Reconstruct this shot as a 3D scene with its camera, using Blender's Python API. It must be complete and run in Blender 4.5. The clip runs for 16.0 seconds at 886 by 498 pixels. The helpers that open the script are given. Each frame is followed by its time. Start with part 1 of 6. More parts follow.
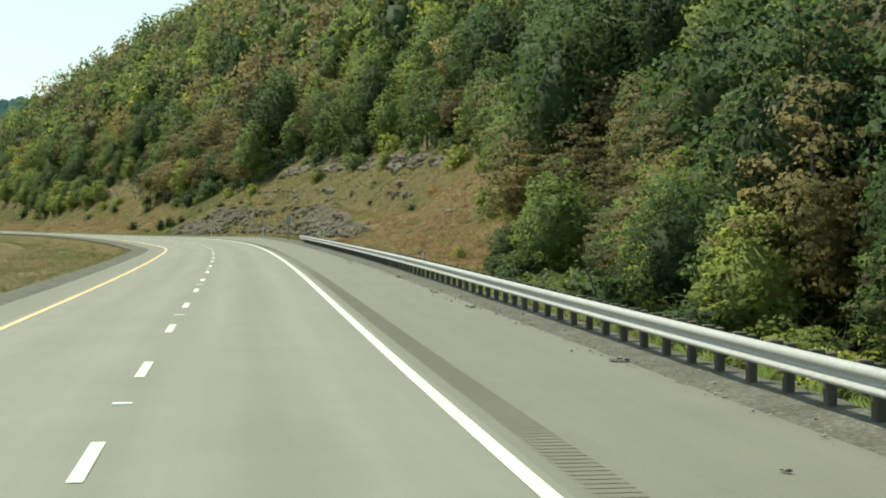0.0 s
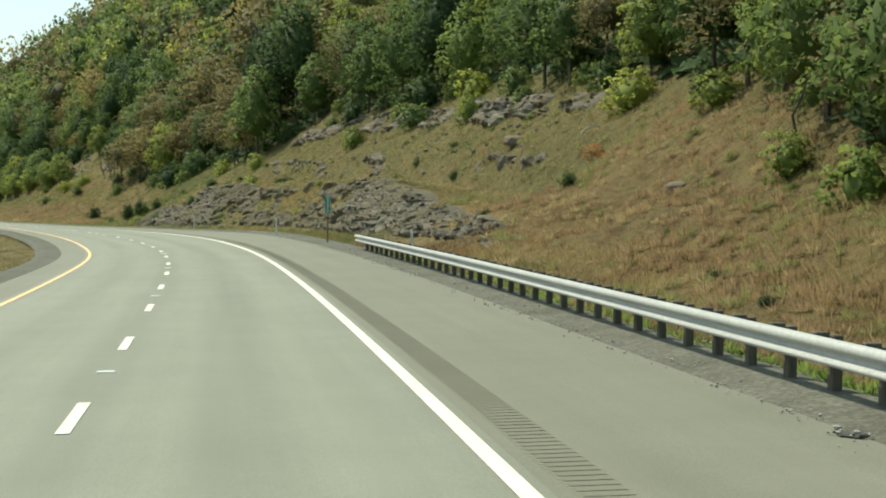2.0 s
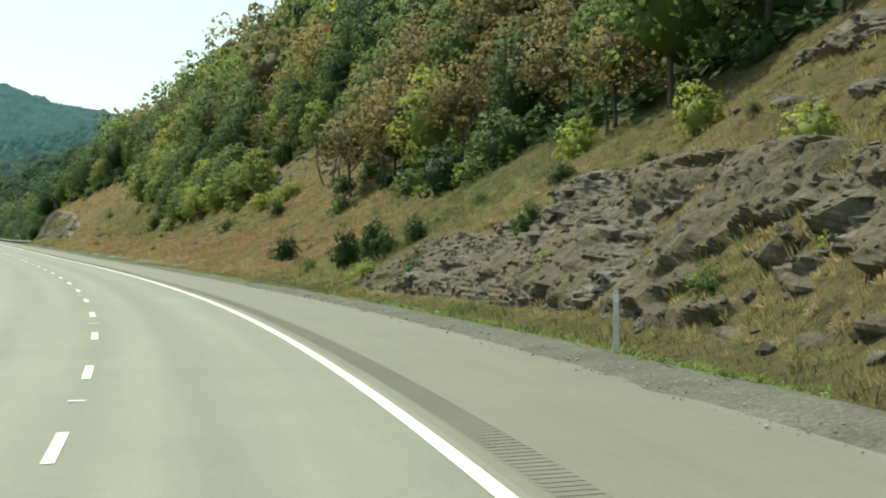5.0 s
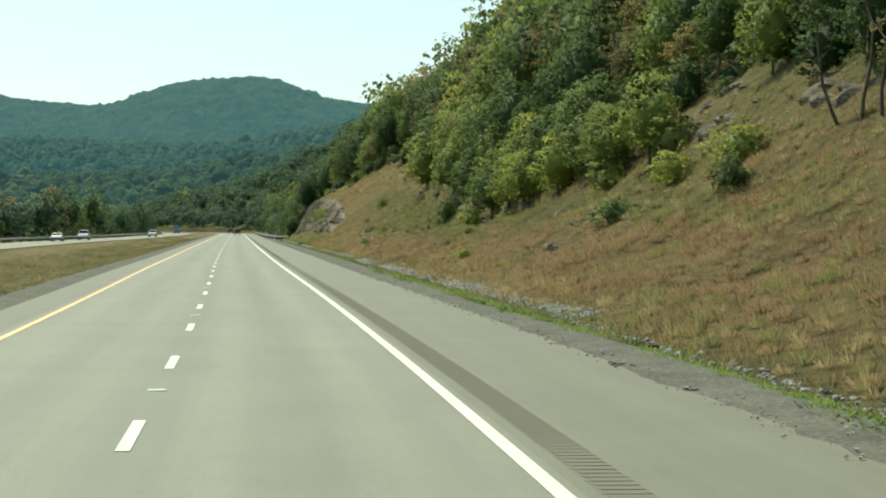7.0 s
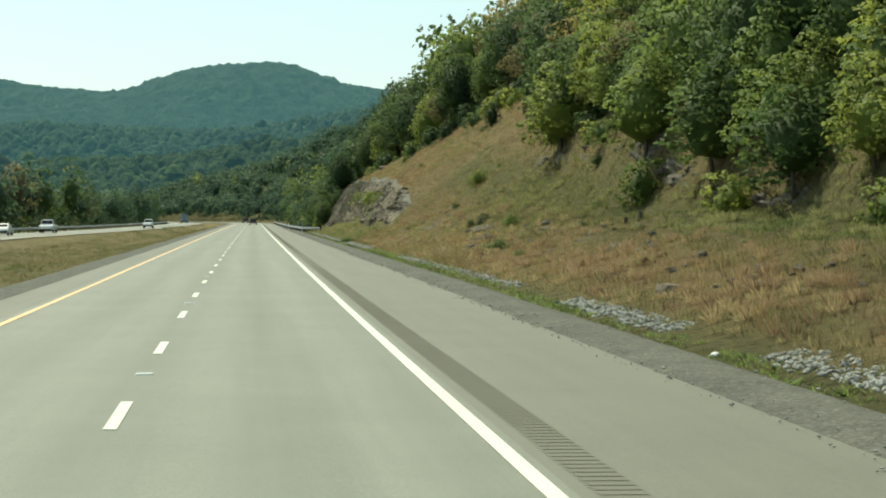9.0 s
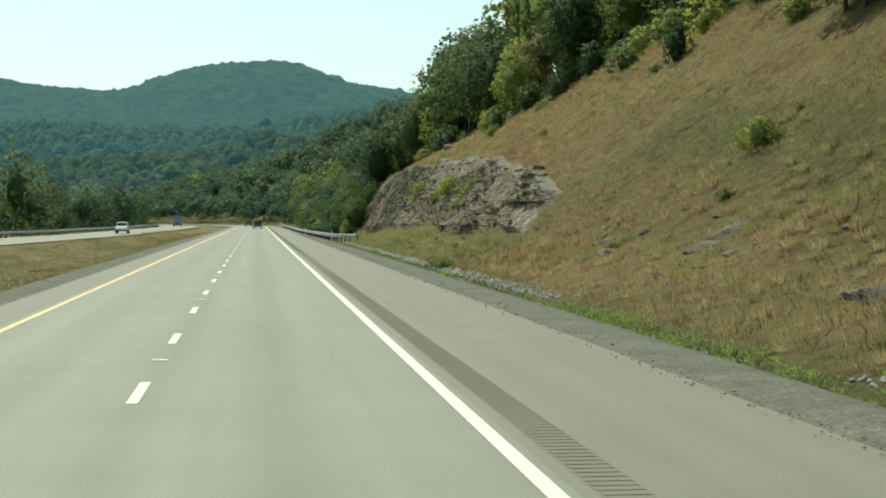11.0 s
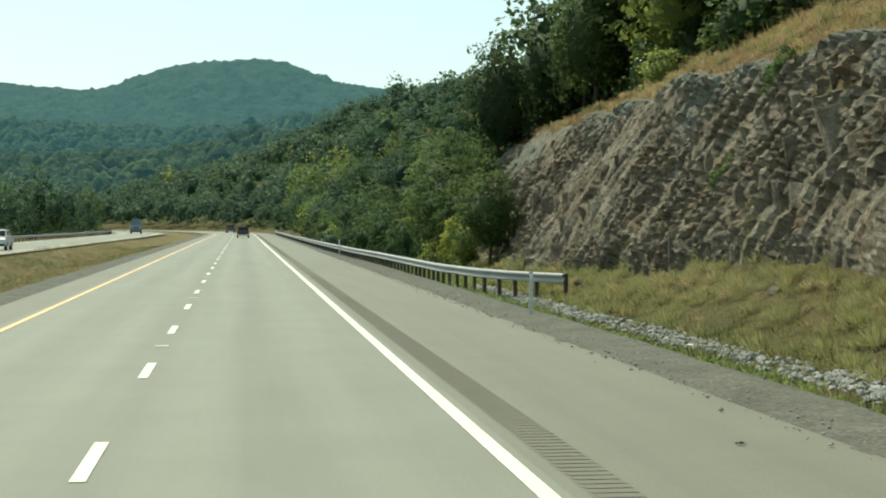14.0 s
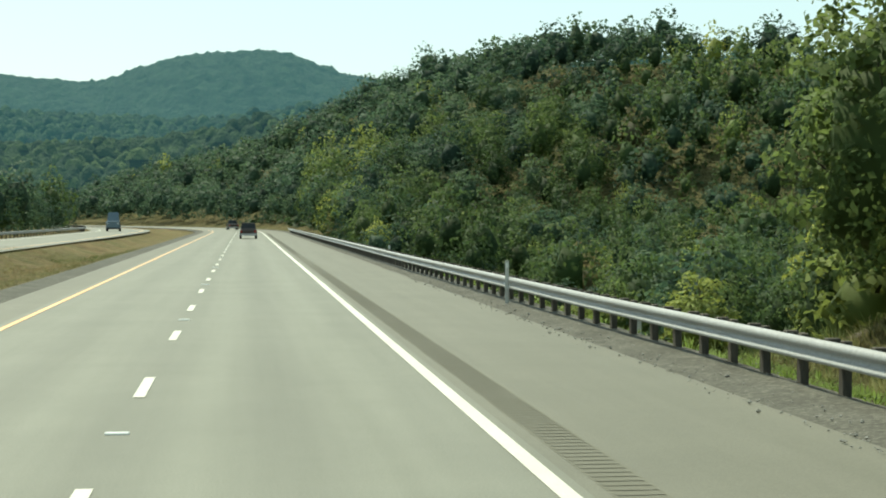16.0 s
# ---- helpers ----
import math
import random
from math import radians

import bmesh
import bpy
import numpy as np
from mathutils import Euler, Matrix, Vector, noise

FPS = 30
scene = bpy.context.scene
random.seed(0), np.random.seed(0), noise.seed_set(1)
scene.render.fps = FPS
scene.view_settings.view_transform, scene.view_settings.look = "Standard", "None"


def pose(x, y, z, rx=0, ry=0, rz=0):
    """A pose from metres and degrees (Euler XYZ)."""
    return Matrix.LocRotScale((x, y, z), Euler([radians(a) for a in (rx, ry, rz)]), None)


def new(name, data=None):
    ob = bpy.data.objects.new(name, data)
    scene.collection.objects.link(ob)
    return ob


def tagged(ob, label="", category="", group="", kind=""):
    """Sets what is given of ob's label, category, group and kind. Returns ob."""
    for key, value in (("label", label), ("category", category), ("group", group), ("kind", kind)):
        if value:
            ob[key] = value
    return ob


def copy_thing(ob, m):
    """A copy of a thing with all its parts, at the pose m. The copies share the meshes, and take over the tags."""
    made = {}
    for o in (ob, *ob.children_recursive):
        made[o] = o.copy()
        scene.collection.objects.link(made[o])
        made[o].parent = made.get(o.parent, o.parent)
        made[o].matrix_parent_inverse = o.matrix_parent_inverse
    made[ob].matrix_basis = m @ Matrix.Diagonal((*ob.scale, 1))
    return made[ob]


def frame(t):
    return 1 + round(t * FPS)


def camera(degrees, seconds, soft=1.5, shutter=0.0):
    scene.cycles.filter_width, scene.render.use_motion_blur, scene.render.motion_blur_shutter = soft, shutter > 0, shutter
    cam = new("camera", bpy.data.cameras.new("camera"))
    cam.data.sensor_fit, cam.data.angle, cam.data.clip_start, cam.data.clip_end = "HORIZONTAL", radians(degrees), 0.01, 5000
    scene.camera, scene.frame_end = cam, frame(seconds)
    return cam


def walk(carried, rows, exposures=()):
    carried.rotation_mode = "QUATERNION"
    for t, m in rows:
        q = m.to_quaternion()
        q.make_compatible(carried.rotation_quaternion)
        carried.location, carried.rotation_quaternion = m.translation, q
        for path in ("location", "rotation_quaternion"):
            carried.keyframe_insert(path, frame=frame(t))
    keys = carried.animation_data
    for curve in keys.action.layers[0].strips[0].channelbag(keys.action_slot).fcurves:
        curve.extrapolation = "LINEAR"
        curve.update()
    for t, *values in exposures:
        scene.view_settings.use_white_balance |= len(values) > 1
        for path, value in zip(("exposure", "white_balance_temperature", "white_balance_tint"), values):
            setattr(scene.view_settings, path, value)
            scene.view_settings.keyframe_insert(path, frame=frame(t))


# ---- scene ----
# ---- the road's line: s metres along it, u metres to the right of the lane line ----
KAPPA = [(-80, 0), (0, -0.57), (50, 0.07), (90, 0.43), (120, 0.79), (150, 2.51), (180, 2.69), (210, 2.3), (240, 1.57), (270, 0.6), (310, 0.19), (360, -0.13), (420, -0.01), (780, 0), (800, 0), (840, 2), (980, 2), (1040, 0)]
LINE_S = np.arange(-80, 1200, 1.0)
LINE_T = np.cumsum(np.interp(LINE_S, [a for a, b in KAPPA], [b for a, b in KAPPA]) * 1e-3)
LINE_T -= np.interp(400, LINE_S, LINE_T)
LINE_X = np.cumsum(-np.sin(LINE_T))
LINE_X -= np.interp(400, LINE_S, LINE_X)
LINE_Y = np.cumsum(np.cos(LINE_T))
LINE_Y += 400 - np.interp(400, LINE_S, LINE_Y)


def along(s, u):
    """World x, y of road coordinates; far from the road the rows turn to run straight across."""
    s, u = np.broadcast_arrays(np.asarray(s, float), np.asarray(u, float))
    th = np.interp(s, LINE_S, LINE_T)
    sc = np.clip(s, LINE_S[0], LINE_S[-1])
    x0, y0 = np.interp(sc, LINE_S, LINE_X), np.interp(sc, LINE_S, LINE_Y)
    x0, y0 = x0 - np.sin(th) * (s - sc), y0 + np.cos(th) * (s - sc)
    near = np.clip(u, -60, 60)
    far = u - near
    return x0 + near * np.cos(th) + far, y0 + near * np.sin(th)


def heading(s):
    return float(np.interp(s, LINE_S, LINE_T))


# cross slope of the carriageway, in hundredths, rising to the right
BANK = [(-60, 0), (20, -0), (60, 1.62), (100, 1.4), (130, 2.99), (170, 7.52), (210, 2.79), (250, -1.04), (290, -1.51), (330, -1.85), (380, 0)]
LINE_E = np.interp(LINE_S, [a for a, b in BANK], [b for a, b in BANK]) / 100
LINE_E = np.convolve(LINE_E, np.hanning(31) / np.hanning(31).sum(), "same")


def lift(s, u):
    """Height that the cross slope gives the road and its verges."""
    return np.interp(s, LINE_S, LINE_E) * (np.clip(u, -6, 12) - 1.5) * np.clip((20 - u) / 8, 0, 1) * np.clip((u + 20) / 12, 0, 1)


# ---- camera ----
EXPOSURE = [(0, 0.78, 6950, -1.8), (1.5, 0.77, 6950, -1.8), (2.5, 0.71, 6950, -1.5), (3.2, 0.71, 6950, -1.5), (5.5, 0.86, 6950, -2.6), (6, 0.79, 6950, -3), (7, 0.64, 6950, -3.6), (8, 0.6, 6950, -4), (12, 0.62, 6900, -4.4), (16, 0.67, 6900, -4.4)]
cam = camera(31.75, 16.0, soft=1.95, shutter=0.0)
EYE = 2.27
# seconds, s, u, degrees to the right of the road's direction, pitch
PATH = [
    (0, 0.33, 1.33, 8.048, -1.037),
    (0.5, 18.57, 1.51, 7.852, -1.319),
    (1, 36.17, 1.48, 7.965, -1.262),
    (1.5, 53.99, 1.69, 7.639, -1.583),
    (2, 71.76, 1.7, 7.545, -1.592),
    (2.5, 89.93, 1.67, 7.228, -1.145),
    (3, 108.53, 1.84, 6.956, -0.931),
    (3.2, 116.04, 1.81, 6.893, -0.814),
    (5.3, 192.92, 1.66, 7.312, -0.675),
    (5.5, 200.26, 1.70, 7.091, -0.757),
    (6, 218.70, 1.51, 6.365, -0.752),
    (6.5, 237.54, 1.42, 6.285, -0.861),
    (7, 255.80, 1.40, 6.208, -0.785),
    (7.5, 274.40, 1.31, 5.848, -0.920),
    (8, 292.56, 1.34, 6.534, -0.962),
    (8.5, 310.58, 1.39, 7.396, -0.957),
    (9, 328.58, 1.40, 7.301, -1.193),
    (9.5, 346.46, 1.39, 6.839, -1.184),
    (9.7, 353.62, 1.39, 6.752, -1.229),
    (11.8, 427.77, 1.54, 7.328, -0.948),
    (12, 434.89, 1.55, 7.450, -0.908),
    (12.5, 452.81, 1.55, 7.733, -0.905),
    (13, 470.75, 1.46, 7.698, -0.792),
    (13.5, 488.80, 1.39, 7.790, -0.878),
    (14, 506.2, 1.42, 7.419, -0.955),
    (14.5, 523.29, 1.54, 7.394, -0.960),
    (15, 540.22, 1.42, 7.736, -1.166),
    (15.5, 556.83, 1.30, 7.573, -1.071),
    (16, 573.74, 1.33, 7.268, -1.146),
]
walk(cam, [(t, pose(*map(float, along(s, u)), EYE, 90 + p, 0, math.degrees(heading(s)) - h)) for t, s, u, h, p in PATH], exposures=EXPOSURE)

# ---- world and sun ----
SUN_EL, SUN_AZ = radians(55), radians(-27)   # azimuth from +y, positive to the right
world = bpy.data.worlds.new("sky")
scene.world = world
world.use_nodes = True
wn = world.node_tree.nodes
wl = world.node_tree.links
sky = wn.new("ShaderNodeTexSky")
sky.sky_type = "NISHITA"
sky.sun_disc = False
sky.sun_elevation, sky.sun_rotation = SUN_EL, SUN_AZ
sky.altitude, sky.air_density, sky.dust_density, sky.ozone_density = 200, 1.0, 1.6, 1.5
haze = wn.new("ShaderNodeMix")   # thin summer haze over the blue
haze.data_type = "RGBA"
haze.inputs["Factor"].default_value = 0.5
haze.inputs["B"].default_value = (4.25, 5.45, 5.6, 1)
wl.new(sky.outputs[0], haze.inputs["A"])
wl.new(haze.outputs["Result"], wn["Background"].inputs[0])
wn["Background"].inputs[1].default_value = 0.112
sun = new("sun", bpy.data.lights.new("sun", "SUN"))
sun.data.energy, sun.data.angle, sun.data.color = 3.3, radians(0.8), (1.0, 0.94, 0.82)
to_sun = Vector((math.sin(SUN_AZ) * math.cos(SUN_EL), math.cos(SUN_AZ) * math.cos(SUN_EL), math.sin(SUN_EL)))
sun.matrix_world = Matrix.Translation((0, 300, 200)) @ to_sun.to_track_quat("Z", "Y").to_matrix().to_4x4()

# ---- materials ----
def mat_base(name, rough=0.8, metal=0.0, spec=0.3):
    m = bpy.data.materials.new(name)
    m.use_nodes = True
    b = m.node_tree.nodes["Principled BSDF"]
    b.inputs["Roughness"].default_value, b.inputs["Metallic"].default_value = rough, metal
    b.inputs["Specular IOR Level"].default_value = spec
    return m, m.node_tree.nodes, m.node_tree.links, b


def ramp_node(n, stops):
    r = n.new("ShaderNodeValToRGB")
    e = r.color_ramp.elements
    while len(e) < len(stops):
        e.new(0.5)
    for el, (p, c) in zip(e, stops):
        el.position, el.color = p, (*c, 1)
    return r


def coords(n, l, scale=(1, 1, 1)):
    g = n.new("ShaderNodeNewGeometry")
    mp = n.new("ShaderNodeMapping")
    mp.inputs["Scale"].default_value = scale
    l.new(g.outputs["Position"], mp.inputs[0])
    return mp.outputs[0]


def noise_node(n, l, vec, scale, detail=4.0, rough=0.6):
    t = n.new("ShaderNodeTexNoise")
    t.inputs["Scale"].default_value, t.inputs["Detail"].default_value, t.inputs["Roughness"].default_value = scale, detail, rough
    l.new(vec, t.inputs["Vector"])
    return t.outputs["Fac"]


def mix_col(n, l, fac, a, b, mode="MIX"):
    x = n.new("ShaderNodeMix")
    x.data_type, x.blend_type = "RGBA", mode
    for sock, val in ((x.inputs["Factor"], fac), (x.inputs["A"], a), (x.inputs["B"], b)):
        if isinstance(val, (int, float)):
            sock.default_value = val
        elif isinstance(val, tuple):
            sock.default_value = (*val, 1)
        else:
            l.new(val, sock)
    return x.outputs["Result"]


def bump(n, l, b, h, dist, strength=0.6):
    k = n.new("ShaderNodeBump")
    k.inputs["Strength"].default_value, k.inputs["Distance"].default_value = strength, dist
    l.new(h, k.inputs["Height"])
    l.new(k.outputs[0], b.inputs["Normal"])


def surface(name, c1, c2, c3, big=0.15, fine=8.0, rough=0.85, relief=0.03, scale=(1, 1, 1), metal=0.0, spec=0.3, spread=0.15):
    """Two tones in large patches, a third in fine grain, with relief."""
    m, n, l, b = mat_base(name, rough, metal, spec)
    v = coords(n, l, scale)
    r = ramp_node(n, [(0.5 - spread, c1), (0.5 + spread, c2)])
    l.new(noise_node(n, l, v, big), r.inputs[0])
    f = noise_node(n, l, v, fine, 6.0, 0.7)
    g = ramp_node(n, [(0.45, (0, 0, 0)), (0.7, (1, 1, 1))])
    l.new(f, g.inputs[0])
    l.new(mix_col(n, l, g.outputs[0], r.outputs[0], c3), b.inputs["Base Color"])
    bump(n, l, b, f, relief)
    return m


def leaf_material(name, dark, light):
    """Leaves: each tree has its own tone (attribute or object), each spray a smaller shift of it."""
    m, n, l, b = mat_base(name, 0.7, 0.0, 0.1)
    g = n.new("ShaderNodeNewGeometry")
    o = n.new("ShaderNodeObjectInfo")
    at = n.new("ShaderNodeAttribute")
    at.attribute_name = "tone"
    own = n.new("ShaderNodeMath")
    own.operation = "ADD"
    l.new(o.outputs["Random"], own.inputs[0])
    l.new(at.outputs["Fac"], own.inputs[1])
    fr = n.new("ShaderNodeMath")
    fr.operation = "FRACT"
    l.new(own.outputs[0], fr.inputs[0])
    mean = tuple((a + c) / 2 for a, c in zip(dark, light))
    r = ramp_node(n, [(0.0, tuple(m_ * .84 for m_ in mean)), (1.0, tuple(m_ * 1.16 for m_ in mean))])
    l.new(g.outputs["Random Per Island"], r.inputs[0])
    cl = n.new("ShaderNodeAttribute")
    cl.attribute_name = "clump"
    bough = ramp_node(n, [(0.0, (0.8, 0.83, 0.85)), (0.5, (1.0, 1.0, 1.0)), (1.0, (1.24, 1.18, 1.03))])
    l.new(cl.outputs["Fac"], bough.inputs[0])
    boughs = mix_col(n, l, 1.0, r.outputs[0], bough.outputs[0], "MULTIPLY")
    tree = ramp_node(n, [(0.0, (0.55, 0.62, 0.64)), (0.3, (0.82, 0.85, 0.84)), (0.7, (1.06, 1.05, 1.0)), (1.0, (1.42, 1.3, 1.04))])
    l.new(fr.outputs[0], tree.inputs[0])
    col = mix_col(n, l, 1.0, boughs, tree.outputs[0], "MULTIPLY")
    l.new(col, b.inputs["Base Color"])
    t = n.new("ShaderNodeBsdfTranslucent")
    l.new(col, t.inputs[0])
    both = n.new("ShaderNodeAddShader")   # a leaf sends about as much light through as it throws back
    l.new(b.outputs[0], both.inputs[0])
    l.new(t.outputs[0], both.inputs[1])
    l.new(both.outputs[0], n["Material Output"].inputs[0])
    return m


def lane_asphalt(name, c1, c2, grain, tracks):
    """Asphalt with long streaks, worn wheel tracks and a stained lane middle, laid out by the road coordinates."""
    m, n, l, b = mat_base(name, 0.72, 0.0, 0.35)
    at = n.new("ShaderNodeAttribute")
    at.attribute_name = "su"
    mp = n.new("ShaderNodeMapping")
    mp.inputs["Scale"].default_value = (0.05, 1.6, 1)
    l.new(at.outputs["Vector"], mp.inputs[0])
    streak = noise_node(n, l, mp.outputs[0], 1.0, 5.0, 0.6)
    r = ramp_node(n, [(0.3, c1), (0.7, c2)])
    l.new(streak, r.inputs[0])
    sep = n.new("ShaderNodeSeparateXYZ")
    l.new(at.outputs["Vector"], sep.inputs[0])
    cr = n.new("ShaderNodeMapRange")
    cr.inputs[1].default_value, cr.inputs[2].default_value = -3.66, 3.66
    l.new(sep.outputs[1], cr.inputs[0])
    band_ramp = ramp_node(n, tracks)
    band_ramp.color_ramp.interpolation = "EASE"
    l.new(cr.outputs[0], band_ramp.inputs[0])
    col = mix_col(n, l, 1.0, r.outputs[0], band_ramp.outputs[0], "MULTIPLY")
    v = coords(n, l)
    f = noise_node(n, l, v, 45, 3.0, 0.7)
    g = ramp_node(n, [(0.35, (0.8, 0.8, 0.8)), (0.7, (1.12, 1.12, 1.12))])
    l.new(f, g.inputs[0])
    col = mix_col(n, l, 1.0, col, g.outputs[0], "MULTIPLY")
    pt = noise_node(n, l, v, 0.35, 4.0, 0.7)
    gp = ramp_node(n, [(0.3, (0.93, 0.93, 0.93)), (0.7, (1.05, 1.05, 1.05))])
    l.new(pt, gp.inputs[0])
    col = mix_col(n, l, 1.0, col, gp.outputs[0], "MULTIPLY")
    l.new(col, b.inputs["Base Color"])
    bump(n, l, b, f, 0.004)
    return m


def grey(v):
    return (v, v, v)


LANES = [(0.0, grey(1.0)), (0.12, grey(1.04)), (0.25, grey(0.94)), (0.38, grey(1.05)), (0.5, grey(0.93)), (0.62, grey(1.06)), (0.745, grey(0.9)), (0.87, grey(1.06)), (1.0, grey(0.98))]
ASPHALT = lane_asphalt("asphalt", (0.18, 0.184, 0.147), (0.208, 0.212, 0.172), 45, LANES)
SHOULDER = lane_asphalt("shoulder_asphalt", (0.15, 0.148, 0.113), (0.174, 0.171, 0.133), 45, [(0.0, grey(1.0)), (1.0, grey(1.0))])
RUMBLE = surface("rumble_asphalt", (0.168, 0.165, 0.128), (0.19, 0.187, 0.147), (0.158, 0.156, 0.12), 0.3, 25, 0.9, 0.006)
WHITE = surface("white_road_paint", (0.62, 0.61, 0.52), (0.7, 0.69, 0.6), (0.5, 0.5, 0.43), 0.4, 40, 0.6, 0.003)
YELLOW = surface("yellow_road_paint", (0.8, 0.47, 0.22), (0.85, 0.54, 0.28), (0.68, 0.42, 0.22), 0.4, 40, 0.6, 0.003)
def gravel_material(name, dark, light):
    """Loose chips: small cells of many greys, dirt in patches."""
    m, n, l, b = mat_base(name, 0.95, 0, 0.2)
    v = coords(n, l)
    vo = n.new("ShaderNodeTexVoronoi")
    vo.inputs["Scale"].default_value = 20
    l.new(v, vo.inputs["Vector"])
    sep = n.new("ShaderNodeSeparateColor")
    l.new(vo.outputs["Color"], sep.inputs[0])
    r = ramp_node(n, [(0.0, dark), (0.75, light), (1.0, tuple(c * 1.35 for c in light))])
    l.new(sep.outputs[0], r.inputs[0])
    g = ramp_node(n, [(0.35, (0.75, 0.74, 0.7)), (0.65, (1.15, 1.14, 1.1))])
    l.new(noise_node(n, l, v, 0.7, 6.0, 0.7), g.inputs[0])
    l.new(mix_col(n, l, 1.0, r.outputs[0], g.outputs[0], "MULTIPLY"), b.inputs["Base Color"])
    bump(n, l, b, sep.outputs[0], 0.02, 0.7)
    return m


GRAVEL = gravel_material("gravel", (0.08, 0.079, 0.068), (0.122, 0.12, 0.103))
GALV = surface("galvanised_steel", (0.34, 0.342, 0.33), (0.4, 0.402, 0.39), (0.28, 0.282, 0.27), 0.6, 15, 0.5, 0.002, metal=0.0, spec=0.4)
POST = surface("weathered_post_wood", (0.075, 0.067, 0.054), (0.125, 0.11, 0.088), (0.052, 0.048, 0.04), 1.5, 12, 0.9, 0.01, (1, 1, 0.2))


def rock_material(name, dark, mid, pale, cap, tilt):
    """Bedded rock: pale and dark courses, rusty joints, lichen grain; a second colour where the cap bed lies."""
    m, n, l, b = mat_base(name, 0.95, 0, 0.2)
    v = coords(n, l, (0.35, 0.35, 2.4) if not tilt else (1.0, 1.0, 0.8))
    r = ramp_node(n, [(0.32, dark), (0.5, mid), (0.7, pale)])
    l.new(noise_node(n, l, v, 1.3, 8.0, 0.72), r.inputs[0])
    v2 = coords(n, l)
    rust = ramp_node(n, [(0.52, (0, 0, 0)), (0.66, (0.75, 0.75, 0.75))])
    l.new(noise_node(n, l, v2, 0.5, 5.0, 0.7), rust.inputs[0])
    col = mix_col(n, l, rust.outputs[0], r.outputs[0], (0.16, 0.115, 0.068))
    at = n.new("ShaderNodeAttribute")
    at.attribute_name = "cap"
    col = mix_col(n, l, at.outputs["Fac"], col, cap)
    f = noise_node(n, l, v2, 6.5, 6.0, 0.75)
    g = ramp_node(n, [(0.36, (0.62, 0.61, 0.58)), (0.62, (1.12, 1.12, 1.12))])
    l.new(f, g.inputs[0])
    col = mix_col(n, l, 1.0, col, g.outputs[0], "MULTIPLY")
    l.new(col, b.inputs["Base Color"])
    bump(n, l, b, f, 0.12, 0.8)
    return m


ROCK = rock_material("layered_shale_rock", (0.086, 0.073, 0.055), (0.166, 0.142, 0.106), (0.37, 0.325, 0.245), (0.19, 0.188, 0.152), True)
GREY_ROCK = rock_material("grey_rubble_rock", (0.07, 0.062, 0.05), (0.14, 0.126, 0.102), (0.27, 0.25, 0.208), (0.125, 0.108, 0.072), False)
STONE = surface("pale_broken_stone", (0.22, 0.218, 0.193), (0.39, 0.385, 0.348), (0.13, 0.13, 0.115), 1.2, 8, 0.95, 0.04)
BARK = surface("bark", (0.06, 0.05, 0.038), (0.11, 0.095, 0.07), (0.04, 0.035, 0.028), 0.8, 10, 0.95, 0.03)
LEAF = [
    leaf_material("leaf_dark_green", (0.03, 0.05, 0.02), (0.046, 0.072, 0.027)),
    leaf_material("leaf_mid_green", (0.056, 0.082, 0.027), (0.08, 0.11, 0.038)),
    leaf_material("leaf_olive_brown", (0.078, 0.07, 0.034), (0.112, 0.098, 0.048)),
    leaf_material("leaf_yellow_green", (0.098, 0.12, 0.031), (0.136, 0.158, 0.043)),
    # blue put into the leaf colour in place of haze, for distant woods
    leaf_material("leaf_haze_green", (0.03, 0.054, 0.034), (0.044, 0.073, 0.046)),
]

LEAF_RUST = leaf_material("leaf_rust_red", (0.11, 0.06, 0.03), (0.15, 0.08, 0.04))


def spot(s, u, z=None):
    x, y = along(s, u)
    return Vector((float(x), float(y), float(land(s, u)[0]) if z is None else z))


